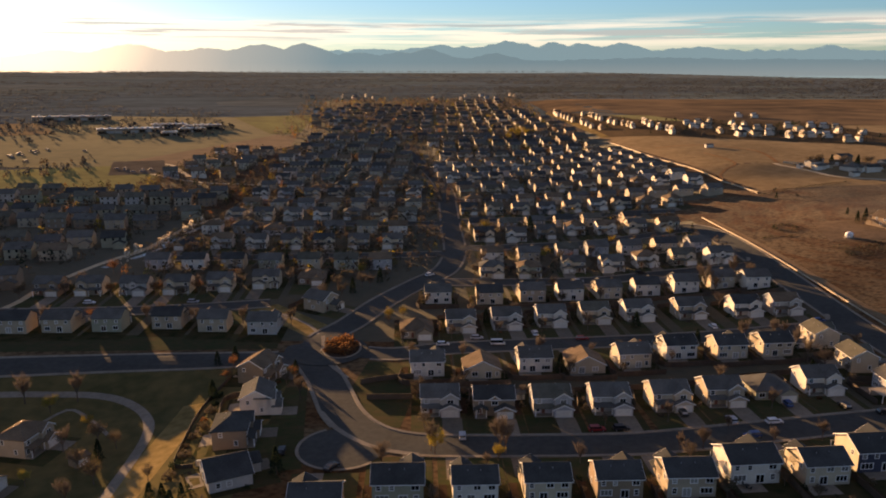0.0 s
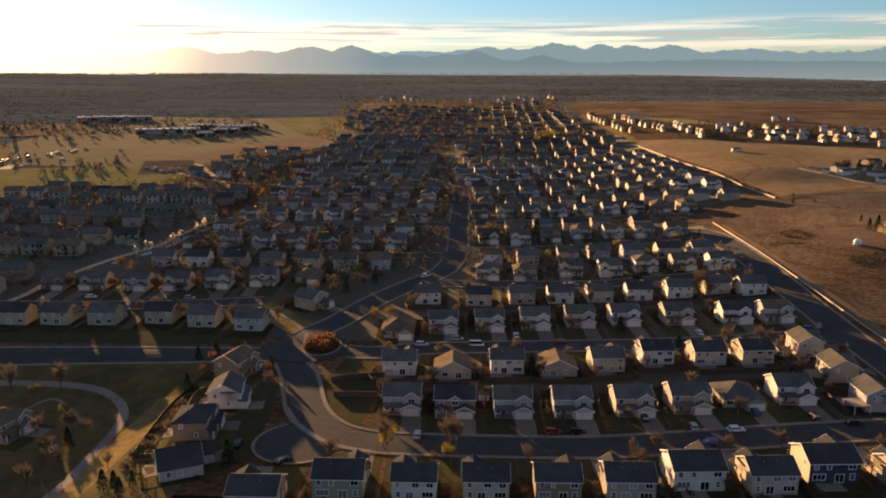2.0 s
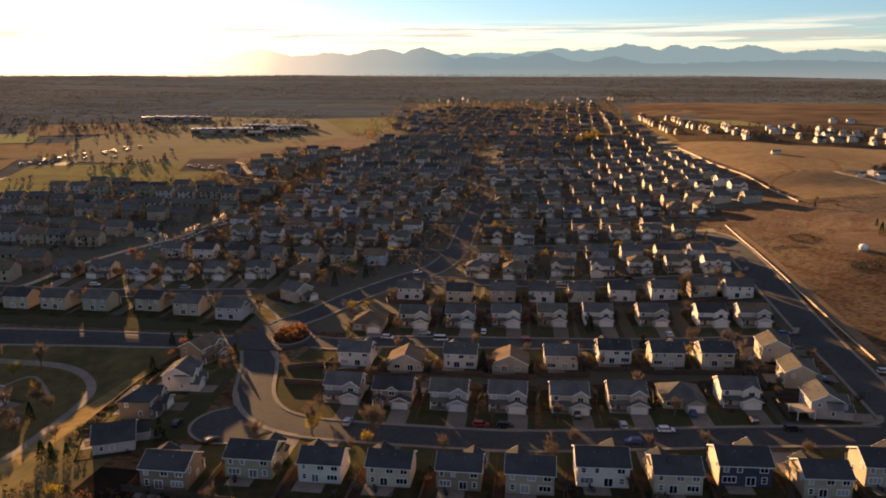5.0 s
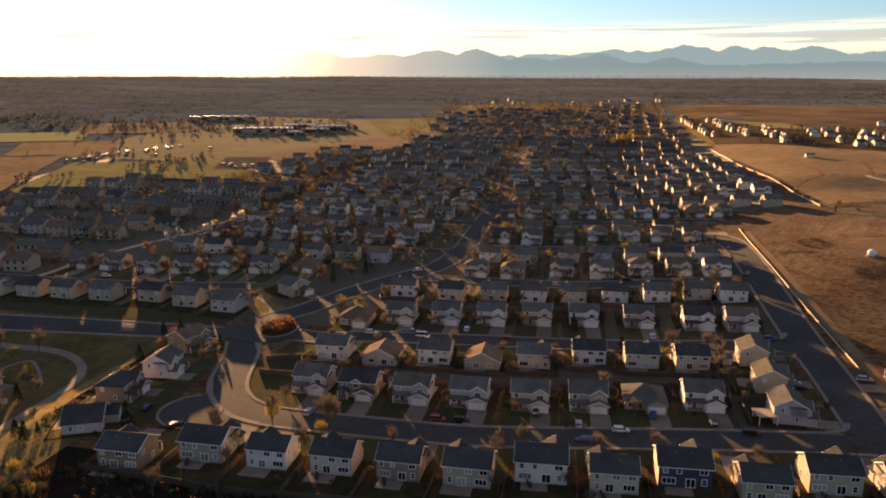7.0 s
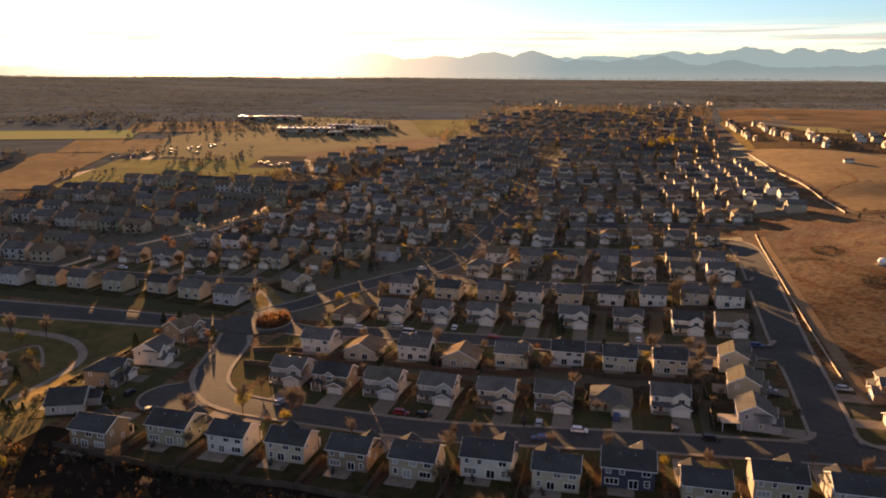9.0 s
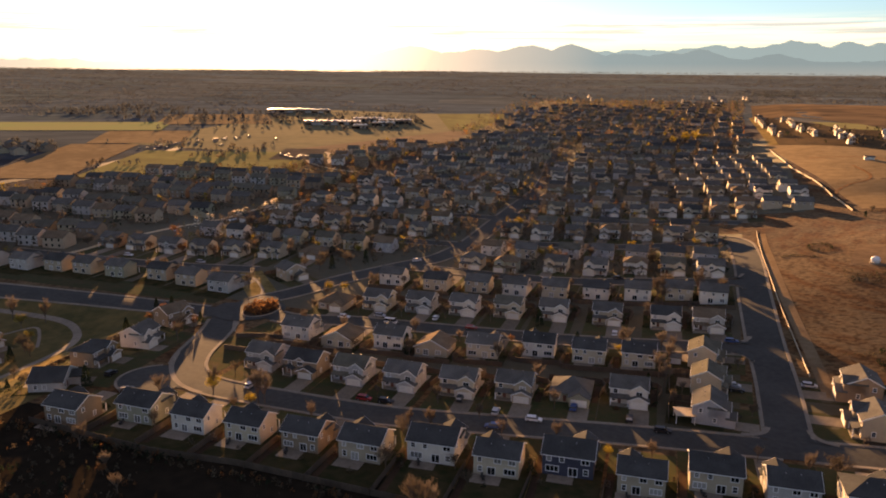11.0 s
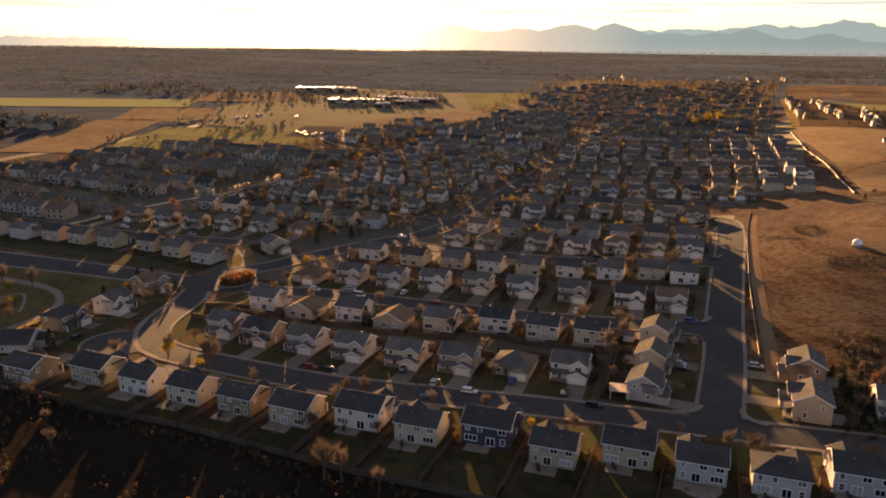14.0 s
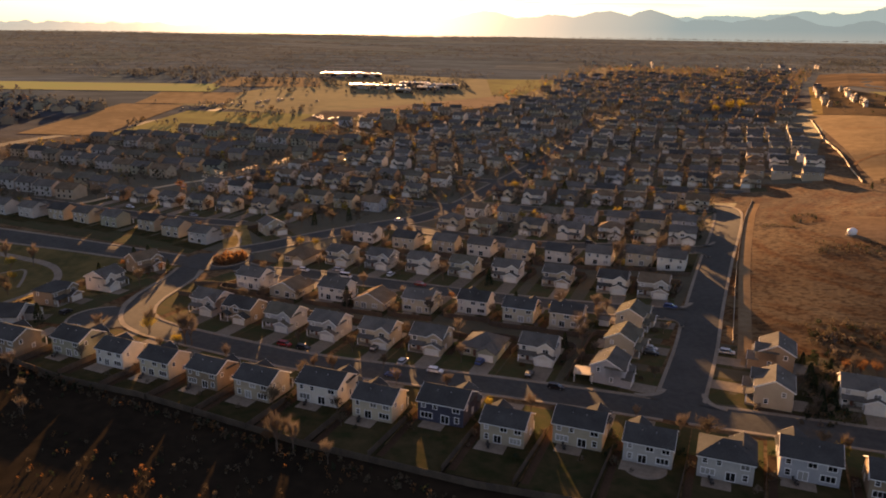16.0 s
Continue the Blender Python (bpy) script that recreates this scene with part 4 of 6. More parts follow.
def lot(x, y, rot, kind, s, wall, roof, fine=True, front=18.0, back=13.0, size=0.88):
    """A house with its lawn, yard and drive."""
    house(x, y, rot, kind, s, wall, roof, fine, size=size)
    m = pose(x, y, 0, 0, 0, rot)
    if fine is None:
        return
    k4 = 0.004 * (len(built) % 4)
    patch("lawn", m, -7.9, 7.9, -front, -4, 0.032 + k4, lawn_m, "autumn front lawn of a house", "lawn")
    if fine or y < 330:
        patch("yard", m, -7.9, 7.9, -4, back, 0.05 + k4, yard_m, "worn grass back yard of a house", "yard")
    g = {"a": 3.15, "k": 3.15, "c": 3.0, "h": 3.2, "g": 2.3, "r": 2.3}[kind] * s
    patch("driveway", m, g - 2.7, g + 2.7, -front, -(7.5 if kind in "akc" else 9) * size, 0.07 + k4 / 4, drive_m, "concrete drive before a garage", "driveway", 5)
    if fine:
        patch("mulch_bed", m, 6.0, 7.7, -4, back - 1.5, 0.065, mulch, "strip of brown mulch beside a house", "ground", 5)
        patch("patio", m, -1.5, 5.5 if s > 0 else 4.5, 4.5 * size if kind not in "hr" else 5.8 * size, 8.4 if kind != "h" else 9.0, 0.085, concrete, "concrete patio slab behind a house", "patio", 5)


rnd = random.Random(7)
# front row, backs to the open ground
for x, y, k, s, w, r, f in ((-27, 148, "a", 1, TAN, 2, 0.92), (-10, 156, "a", -1, SAGE, 2, 0.95), (7, 156, "a", 1, WHITE, 2, 0.84), (23, 157, "a", 1, CREAM, 2, 0.86), (39, 158, "a", -1, TAN, 2, 0.86),
                            (55, 159, "a", 1, BEIGE, 2, 0.92), (71, 165, "a", -1, WHITE, 2, 1.0), (87.5, 164, "a", 1, CREAM, 2, 0.9), (103, 170.5, "a", -1, NAVY, 2, 1.0), (120, 167.5, "a", 1, BEIGE, 2, 0.88), (135.5, 175, "a", -1, BEIGE, 2, 0.96),
                            (151.5, 174.5, "a", 1, GREY, 2, 0.9), (167.5, 176, "k", -1, GREY, 2, 0.96), (183.5, 184, "a", 1, BLUE, 2, 1.0), (200, 183, "a", -1, TAN, 2, 0.92), (217, 187, "a", 1, CREAM, 2, 0.92)):
    lot(x, y, 182 if x < 60 else 185, k, s, w, r, front=17, back=y - (141.3 if x < 75 else 141 + (x - 80) * 0.14) - 0.8, size=f)
# row A across the first street
for x, y, k, s, w, r in ((-1, 201.5, "a", 1, GREY, 0), (14, 200.5, "c", 1, TAN, 2), (30, 201.5, "a", 1, BLUE, 3), (46.5, 202.5, "a", 1, GREY, 0), (63.5, 204.5, "a", 1, CREAM, 0), (79.5, 207.5, "a", 1, BEIGE, 0), (95, 212.5, "h", 1, SAGE, 0), (111, 215.5, "a", 1, WHITE, 0)):
    lot(x, y, 2 if x < 60 else 5, k, s, w, r, front=17, back=10)
# row B, backs to row A
for x, y, k, s, w, r in ((-5, 228.5, "a", -1, WHITE, 0), (12, 227.5, "r", -1, CREAM, 1), (29, 232, "a", 1, WHITE, 0), (45, 231.5, "r", 1, BEIGE, 1), (60.9, 235.5, "a", -1, CREAM, 0), (78, 243.3, "a", 1, WHITE, 2), (94.6, 243, "a", -1, CREAM, 2), (110.2, 244.6, "a", 1, CREAM, 2)):
    lot(x, y, 183 if x < 60 else 186, k, s, w, r, front=17, back=10)
# houses west of the east street
for x, y, k, s, w, r in ((129.4, 251.5, "a", 1, CREAM, 3), (131.4, 231.2, "a", 1, BEIGE, 3), (132.9, 211.2, "a", -1, BLUE, 0)):
    lot(x, y, 91, k, s, w, r, front=13, back=11)
for x, y, k, s, w, r in ((173.2, 238.9, "a", 1, TAN, 0), (174.2, 216.8, "a", -1, BEIGE, 0)):
    lot(x, y, -87, k, s, w, r, front=20, back=11, size=0.95)
lot(194.4, 224.8, 5, "a", 1, WHITE, 0, front=17, back=14)
lot(211.9, 226, 5, "a", -1, CREAM, 0, front=17, back=14)
lot(229.5, 226.6, 5, "a", 1, BEIGE, 2, front=17, back=14)
# row C and row D
for x, y, k, s, w, r in ((-9.6, 264.2, "h", 1, BEIGE, 1), (6.3, 270.1, "a", 1, CREAM, 0), (23.2, 273.2, "a", 1, GREY, 0), (40.1, 276.5, "a", 1, WHITE, 0), (57, 280.1, "a", 1, CREAM, 3), (74, 283.1, "a", 1, WHITE, 0), (94, 284.3, "a", 1, BEIGE, 0), (115, 283.9, "a", 1, WHITE, 2), (129.7, 283.3, "a", 1, GREY, 1)):
    lot(x, y, 3 if x < 60 else 5, k, s, w, r, front=22, back=10)
for x, y, k, s, w, r in ((-2, 302.4, "a", 1, WHITE, 0), (18.7, 301.9, "a", -1, CREAM, 2), (36.4, 305.3, "a", 1, BEIGE, 0), (52.2, 307.3, "a", -1, WHITE, 0), (68.5, 309.8, "a", 1, CREAM, 0), (85, 312.8, "a", -1, WHITE, 2), (101.6, 314.3, "a", 1, WHITE, 0), (117.4, 316.5, "a", -1, CREAM, 0), (130.5, 312.5, "a", 1, WHITE, 0)):
    lot(x, y, 183, k, s, w, r, False, front=20, back=9)
# cul-de-sac and park edge
for x, y, rot, k, s, w, r in ((-57, 224, 75, "a", 1, TAN, 1), (-52, 201.5, 97, "a", -1, WHITE, 0), (-54, 182, 97, "k", 1, TAN, 2), (-50.5, 163, 117, "r", 1, GREY, 2), (-110, 186, 80, "k", 1, BEIGE, 1), (-113, 164, 80, "g", 1, WHITE, 0)):
    lot(x, y, rot, k, s, w, r, front=11, back=9)
# west of the main road
for i, (x, y, w) in enumerate(((-185, 255.4, GREY), (-168.3, 258.2, GREY), (-152.3, 262.7, BEIGE), (-137.3, 264.4, BEIGE), (-120.2, 266.1, SAGE), (-100.1, 269.8, BEIGE), (-82.9, 267.6, BEIGE), (-64.6, 265.5, GREY))):
    lot(x, y, 181, "a", (1, -1)[i % 2], w, (0, 2)[i % 3 > 1], False, front=19, back=12)
lot(-48.2, 292, 60, "g", 1, BEIGE, 0, front=14, back=10)
for i, (x, y, k) in enumerate(((-161.9, 306.8, "a"), (-145.2, 308.6, "a"), (-127.5, 309.5, "c"), (-110.5, 312.2, "a"), (-94.2, 316.6, "a"), (-75.9, 321.8, "c"), (-57.5, 328.8, "h"))):
    lot(x, y, 2, k, (1, -1)[i % 2], rnd.choice((CREAM, BEIGE, TAN, GREY)), 0 if k != "h" else 1, False, front=20, back=12)

mid_walls = (WHITE, CREAM, BEIGE, WHITE, GREY, CREAM, CREAM, TAN, SAGE, BLUE, BEIGE, CREAM)


def row(y, x0, x1, rot, slope=0.05, pitch=17.2):
    x = x0
    while x <= x1:
        k = rnd.choice("aaaaaakch")
        lot(x + rnd.uniform(-0.8, 0.8), y + slope * (x - x0) + rnd.uniform(-1.2, 1.2), rot + rnd.uniform(-1, 1), k, rnd.choice((1, -1)), rnd.choice(mid_walls), rnd.choice((0, 0, 0, 2, 3, 1)), None if y > 440 else False, front=17, back=10)
        x += pitch


def lined(spots, rot):
    """A row of houses along a bending street; spots: the middle of each house."""
    for x, y in spots:
        turn = 1.5 + 3.5 * ease((x - 70) / 70)
        lot(x, y, rot + turn + rnd.uniform(-1.5, 1.5), rnd.choice("aaaaaaaack"), rnd.choice((1, -1)), rnd.choice(mid_walls), rnd.choice((0, 0, 0, 2, 3, 1)), None if y > 490 else False, front=17, back=10)


lined([(128, 349), (112, 353), (95.5, 355), (78.5, 350), (60.5, 349), (39, 340), (22, 340)], 1)
lined([(125, 370), (110, 375), (93.5, 377), (77, 377.5), (61.5, 374), (41.5, 366), (24, 366)], 181)
lined([(123.5, 417), (107, 421), (90.5, 423), (73.5, 423.5), (56, 415), (39.5, 408), (22, 408)], 1)
lined([(109, 441), (86.5, 443), (70, 441.5), (53, 437.5), (37, 432), (20, 432)], 182)
lined([(143, 476), (128, 480), (113, 484), (98.5, 487), (81.5, 484), (65, 480), (48.5, 478), (32, 477), (16, 476)], 2)
lined([(173.5, 492), (157, 500), (142, 505), (127.5, 508), (109.5, 510), (90.5, 513), (74, 511), (54.5, 506), (38, 504), (20, 503)], 182)
lined([(173, 532), (153, 539), (139, 543), (124, 547), (104, 552), (87.5, 552), (71, 549), (51.5, 542), (35, 540), (17, 539)], 2)
lined([(168, 553), (150, 562), (136.5, 567), (121, 569), (101.5, 574), (85.5, 572), (69, 567), (49.5, 559), (33, 557), (15, 556)], 182)
lined([(163, 583), (150.5, 588), (137, 594), (122.5, 600), (107.5, 606), (91, 607), (75, 604), (58, 600), (41, 597), (24, 596), (8, 595)], 2)
lined([(161, 609), (146, 616), (131, 622), (116, 628), (100, 632), (84, 633), (67, 630), (50, 625), (33, 622), (17, 620), (1, 619)], 182)
lined([(159, 632), (144.5, 644), (128.5, 650), (115, 657), (99.5, 664), (80, 666), (63.5, 660), (47, 656), (30, 653), (14, 651), (-3, 650)], 2)
lined([(156, 658), (140.5, 667), (126.5, 674), (110, 681), (93.5, 684), (77, 685), (59, 684), (42, 681), (25, 679), (8, 677)], 182)
lined([(153.5, 690), (136, 703), (122, 712), (106, 720), (90, 724), (71, 724), (53, 719), (36, 717), (19, 715), (2, 714)], 2)
for y, x0, x1, rot in ((347, -132, -12, 182), (387, -130, -14, 2), (418, -128, -14, 182), (455, -124, -16, 2), (487, -122, -16, 182), (522, -124, -18, 2), (551, -124, -18, 182), (586, -122, -20, 2), (614, -122, -20, 182)):
    row(y, x0, x1, rot)


# estates further off, too many to count
def far_house_shape(narrow=False):
    """Faces of a simple house as (points, faces, kind): a two-storey block with gabled roof, a garage wing and its windows."""
    out = []
    w, d, e, r = rnd.uniform(5.2, 6.2), rnd.uniform(4.6, 5.4), rnd.choice((5.4, 5.6, 5.2, 3.4)), 2.5
    if narrow:
        w, d, e, r = rnd.uniform(3.4, 4.1), rnd.uniform(3.4, 4.0), rnd.choice((4.6, 5.0, 5.4)), 1.8
    for ww, y0, y1, ee, rr in ((w, -d, d, e, r), (2.8, -d - 3.6, -d, 2.7, 1.3)):
        c, h = (y0 + y1) / 2, (y1 - y0) / 2
        if ww > 4:
            prof = [(y0, -2), (y1, -2), (y1, ee), (c, ee + rr), (y0, ee)]
            pts = [(-ww, u, z) for u, z in prof] + [(ww, u, z) for u, z in prof]
            rf = [[(-ww - 0.4, c, ee + rr + 0.2), (ww + 0.4, c, ee + rr + 0.2), (ww + 0.4, c + k * (h + 0.5), ee), (-ww - 0.4, c + k * (h + 0.5), ee)] for k in (-1, 1)]
        else:
            prof = [(0.4, -2), (6.0, -2), (6.0, ee), (3.2, ee + rr), (0.4, ee)]
            pts = [(u, y0, z) for u, z in prof] + [(u, y1, z) for u, z in prof]
            rf = [[(3.2, y0 - 0.3, ee + rr + 0.15), (3.2, y1, ee + rr + 0.15), (3.2 + k * 3.2, y1, ee - 0.05), (3.2 + k * 3.2, y0 - 0.3, ee - 0.05)] for k in (-1, 1)]
        out.append((pts, [(0, 1, 2, 3, 4), (5, 9, 8, 7, 6), (0, 5, 6, 1), (1, 6, 7, 2), (2, 7, 8, 3), (3, 8, 9, 4), (4, 9, 5, 0)], "wall"))
        for q in rf:
            low = [(a, b, c2 - 0.2) for a, b, c2 in q]
            out.append((q + low, [(0, 1, 2, 3), (7, 6, 5, 4), (0, 4, 5, 1), (1, 5, 6, 2), (2, 6, 7, 3), (3, 7, 4, 0)], "roof"))
    if narrow:
        out = [(([(a * 0.68, b * 0.8, c) for a, b, c in pts] if max(p[0] for p in pts) > w + 0.6 else pts), fs, kind) for pts, fs, kind in out]
    for u in (-2.2, 0.2, 2.2) if narrow else (-3.6, 0.2, 3.6):
        for yy, z in ((d + 0.04, 3.6), (d + 0.04, 0.8), (-d - 0.04, 3.6)):
            if z + 1.3 < e:
                out.append(([(u - 0.5, yy, z), (u + 0.5, yy, z), (u + 0.5, yy, z + 1.3), (u - 0.5, yy, z + 1.3)], [(0, 1, 2, 3)], "window"))
    return out


def joined(pieces, m=None):
    verts, faces, kinds = [], [], []
    for pts, fs, kind in pieces:
        b = len(verts)
        verts.extend((m @ Vector(p))[:] if m else p for p in pts)
        faces.extend(tuple(b + i for i in f) for f in fs)
        kinds.extend([kind] * len(fs))
    return verts, faces, kinds


def far_houses(name, label, spots, parts=False, narrow=False):
    """Simple houses, joined into one mesh, or each with its wall, roof and windows."""
    verts, faces, mats = [], [], []
    for x, y, rot, wall, roof in spots:
        m = pose(x, y, land(x, y), 0, 0, rot)
        shape = far_house_shape(narrow)
        slot = {"wall": wall, "roof": 8 + roof, "window": 12}
        if parts:
            top = new("house")
            top.matrix_basis = m
            for kind, mt in (("wall", WALLS[wall]), ("roof", ROOFS[roof]), ("window", glass_m)):
                v, f, k = joined([p for p in shape if p[2] == kind])
                if not f:
                    continue
                me = bpy.data.meshes.new(kind)
                me.from_pydata(v, [], f)
                me.materials.append(mt)
                ob = part(kind if kind != "window" else "window_panes", me, None, top)
                if kind == "window":
                    tagged(ob, kind="stuff")
            tagged(top, label, "house", "houses across the ditch", "thing")
        else:
            v, f, k = joined(shape, m)
            b = len(verts)
            verts.extend(v)
            faces.extend(tuple(b + i for i in q) for q in f)
            mats.extend(slot[q] for q in k)
    if parts:
        return
    me = bpy.data.meshes.new(name)
    me.from_pydata(verts, [], faces)
    for m in WALLS + ROOFS + [glass_m]:
        me.materials.append(m)
    me.polygons.foreach_set("material_index", mats)
    tagged(new(name, me), label, "houses", kind="stuff")


def block(x0, x1, y0, y1, keep, rot, px=17.0, py=37.0, walls=None):
    out, j = [], 0
    y = y0
    while y < y1:
        x = x0
        while x < x1:
            if keep(x, y):
                out.append((x + rnd.uniform(-1.5, 1.5), y + rnd.uniform(-2, 2), rot + 180 * (j % 2) + rnd.uniform(-3, 3), rnd.choice(walls or mid_walls), rnd.choice((0, 0, 2, 3, 1))))
            x += px
        y += py * (0.74 if j % 2 else 1.26)
        j += 1
    return out


def inside(poly):
    def f(x, y):
        hit = False
        for (ax, ay), (bx, by) in zip(poly, poly[1:] + poly[:1]):
            if (ay > y) != (by > y) and x < (bx - ax) * (y - ay) / (by - ay) + ax:
                hit = not hit
        return hit
    return f


far_houses("distant_houses", "rows of pale two-storey houses further along the estate",
           block(-130, 165, 742, 870, lambda x, y: -2 - (y - 742) * 0.15 < x < 152 - (y - 742) * 0.08, 3)
           + block(-140, -22, 645, 870, lambda x, y: x < -24 - (y - 650) * 0.15, 2, 17.4))
far_houses("distant_houses", "the far end of the estate, small pale houses among autumn trees",
           block(-320, 150, 882, 1480, lambda x, y: -165 - (y - 880) * 0.1 < x < 146 - (y - 880) * 0.07 and not (y > 1380 and x < 20) and rnd.random() < min(0.86, 0.2 + (x + 165 + (y - 880) * 0.1) / 130), 5, 17.5, 38))
far_houses("house", "dull two-storey house with dark roof across the ditch",
           block(-350, -140, 250, 600, inside([(-190, 248), (-181, 290), (-177, 330), (-170, 362), (-161, 392), (-158, 425), (-152, 452), (-140, 470), (-139, 500), (-150, 545), (-200, 565), (-255, 552), (-310, 500), (-330, 400), (-322, 320), (-270, 262)]), 12, 16.5, 34, walls=(TAN, BEIGE, GREY, SAGE, BEIGE)), True)
spots = []
for (ax, ay), (bx, by), n in (((157, 1112), (174.5, 872), 12), ((187.5, 1032), (204.5, 848), 12), ((226, 886), (231, 776), 9)):
    spots += [(ax + (bx - ax) * i / (n - 1) + rnd.uniform(-1, 1), ay + (by - ay) * i / (n - 1) + rnd.uniform(-3, 3), rnd.choice((4, 184)), rnd.choice((WHITE, CREAM, BEIGE, BEIGE)), rnd.choice((0, 2, 1))) for i in range(n)]
spots += [(x, y, rnd.choice((5, 95, 185, 95)), rnd.choice((WHITE, WHITE, CREAM)), rnd.choice((0, 2, 1))) for x, y in (
    (270, 862), (266, 826), (286, 874), (281, 831), (303, 880), (276, 782), (302, 813), (323, 866), (288, 751), (325, 835), (308, 796), (302, 751), (324, 801), (317, 755), (336, 800), (325, 735),
    (340, 739), (364, 821), (362, 793), (348, 734), (390, 825), (365, 757), (361, 729), (398, 813), (405, 801), (394, 770), (363, 694), (376, 697), (410, 754), (361, 955), (377, 946))]
far_houses("distant_houses", "bright sunlit houses of the estate beyond the field", spots, narrow=True)
far_houses("distant_houses", "dim houses far off beside the main road",
           block(-680, -400, 400, 680, inside([(-422.8, 401.8), (-468.8, 471.6), (-484.5, 586.5), (-593.8, 603.4), (-624.9, 537.6), (-524.3, 406.2)]), -25, 22, 40, walls=(TAN, BEIGE, SAGE, TAN)))

far_houses("distant_houses", "pale buildings of a far town beyond the estate",
           [(rnd.uniform(-330, 150), rnd.uniform(1500, 1680), rnd.uniform(0, 30), rnd.choice((CREAM, BEIGE, GREY)), 0) for i in range(18)], narrow=True)
far_houses("distant_houses", "houses half hidden among autumn trees beyond the ditch",
           block(-215, -150, 610, 780, lambda x, y: rnd.random() < 0.6, 20, 22, 34))

# ---- trees and shrubs ----


def tube(verts, faces, p, q, r0, r1, n=5):
    d = (q - p).normalized()
    a = d.orthogonal().normalized()
    c = d.cross(a)
    b = len(verts)
    for o, r in ((p, r0), (q, r1)):
        for i in range(n):
            t = 2 * math.pi * i / n
            verts.append(o + (a * math.cos(t) + c * math.sin(t)) * r)
    faces.extend((b + i, b + (i + 1) % n, b + n + (i + 1) % n, b + n + i) for i in range(n))


def leaf(verts, faces, c, size, g, flat=0.0):
    u = Vector((g.gauss(0, 1), g.gauss(0, 1), g.gauss(0, 1) * (1 - flat))).normalized()
    v = u.cross(Vector((g.gauss(0, 1), g.gauss(0, 1), g.gauss(0, 1)))).normalized()
    b = len(verts)
    w = size * g.uniform(0.6, 1.3)
    verts.extend((c - u * w, c + v * w * 0.6, c + u * w, c - v * w * 0.6))
    faces.append((b, b + 1, b + 2, b + 3))


def mesh_of(name, verts, faces, material):
    me = bpy.data.meshes.new(name)
    me.from_pydata([tuple(v) for v in verts], [], faces)
    me.materials.append(material)
    return me


def build_tree(kind, seed, h):
    """A tree h metres high: bare, gold, rust, brown or spruce."""
    g = random.Random(seed)
    top = new({"bare": "bare_tree", "spruce": "spruce_tree"}.get(kind, "autumn_tree"))
    tv, tf, cv, cf = [], [], [], []
    if kind == "spruce":
        tube(tv, tf, Vector((0, 0, -0.3)), Vector((0, 0, h)), 0.17, 0.02, 6)
        for i in range(620):
            f = g.random() ** 0.75
            r = (1 - f) ** 0.7 * h * 0.27 * g.uniform(0.45, 1.1) + 0.1
            a = g.uniform(0, 2 * math.pi) 
            leaf(cv, cf, Vector((r * math.cos(a), r * math.sin(a), 0.5 + f * (h - 0.6) - r * 0.25)), 0.34, g, 0.5)
        crown_m = needle
    else:
        fork = Vector((g.uniform(-0.2, 0.2), g.uniform(-0.2, 0.2), h * 0.28))
        tube(tv, tf, Vector((0, 0, -0.3)), fork, h * 0.024, h * 0.018, 7)
        tips = []
        for i in range(8):
            a, lean = 2.4 * i + g.uniform(-0.4, 0.4), g.uniform(0.12, 0.6) if kind == "bare" else g.uniform(0.25, 0.95)
            d = Vector((math.cos(a) * lean, math.sin(a) * lean, 1)).normalized()
            e = fork + d * h * g.uniform(0.36, 0.6)
            tube(tv, tf, fork, e, h * 0.011, h * 0.005, 5)
            for j in range(5):
                s = fork.lerp(e, g.uniform(0.35, 1))
                d2 = (d + Vector((g.gauss(0, 0.5), g.gauss(0, 0.5), g.gauss(0.15, 0.3)))).normalized()
                e2 = s + d2 * h * g.uniform(0.12, 0.26)
                tube(tv, tf, s, e2, h * 0.005, h * 0.002, 4)
                tips.append((s, e2, d2))
        if kind == "bare":
            for s, e, d in tips:
                for k in range(46):
                    p = s.lerp(e, g.uniform(0.15, 1.05))
                    q = p + (d + Vector((g.gauss(0, 0.6), g.gauss(0, 0.6), g.gauss(0.5, 0.4)))).normalized() * h * g.uniform(0.07, 0.2)
                    w = Vector((g.gauss(0, 1), g.gauss(0, 1), g.gauss(0, 1))).normalized() * 0.03
                    b = len(cv)
                    cv.extend((p - w, p + w, q))
                    cf.append((b, b + 1, b + 2))
        else:
            for s, e, d in tips:
                for k in range(22):
                    p = s.lerp(e, g.uniform(0.1, 1.15)) + Vector((g.gauss(0, 1), g.gauss(0, 1), g.gauss(0, 0.8))) * h * 0.055
                    leaf(cv, cf, p, h * 0.026, g)
        crown_m = {"bare": twig, "gold": gold, "rust": rust, "brown": brown_leaf}[kind]
    part("trunk", mesh_of("trunk", tv, tf, bark), None, top)
    part("crown", mesh_of("crown", cv, cf, crown_m), None, top)
    return tagged(top, {"bare": "bare brown deciduous tree in a yard", "gold": "small tree with yellow autumn leaves", "rust": "tree with orange autumn leaves", "brown": "tree with dull brown leaves", "spruce": "dark green pointed spruce tree"}[kind], "tree", "trees of the estate", "thing")


tree_first = {}


def tree(kind, x, y, h, seed=0):
    key = (kind, seed)
    m = pose(x, y, land(x, y), 0, 0, rnd.uniform(0, 360))
    if key not in tree_first:
        tree_first[key] = build_tree(kind, seed + 11, 8.0)
        t = tree_first[key]
        t.matrix_basis = m
    else:
        t = copy_thing(tree_first[key], m)
    f = h / 8.0
    t.scale = (f * rnd.uniform(0.85, 1.1), f * rnd.uniform(0.85, 1.1), f)
    return t


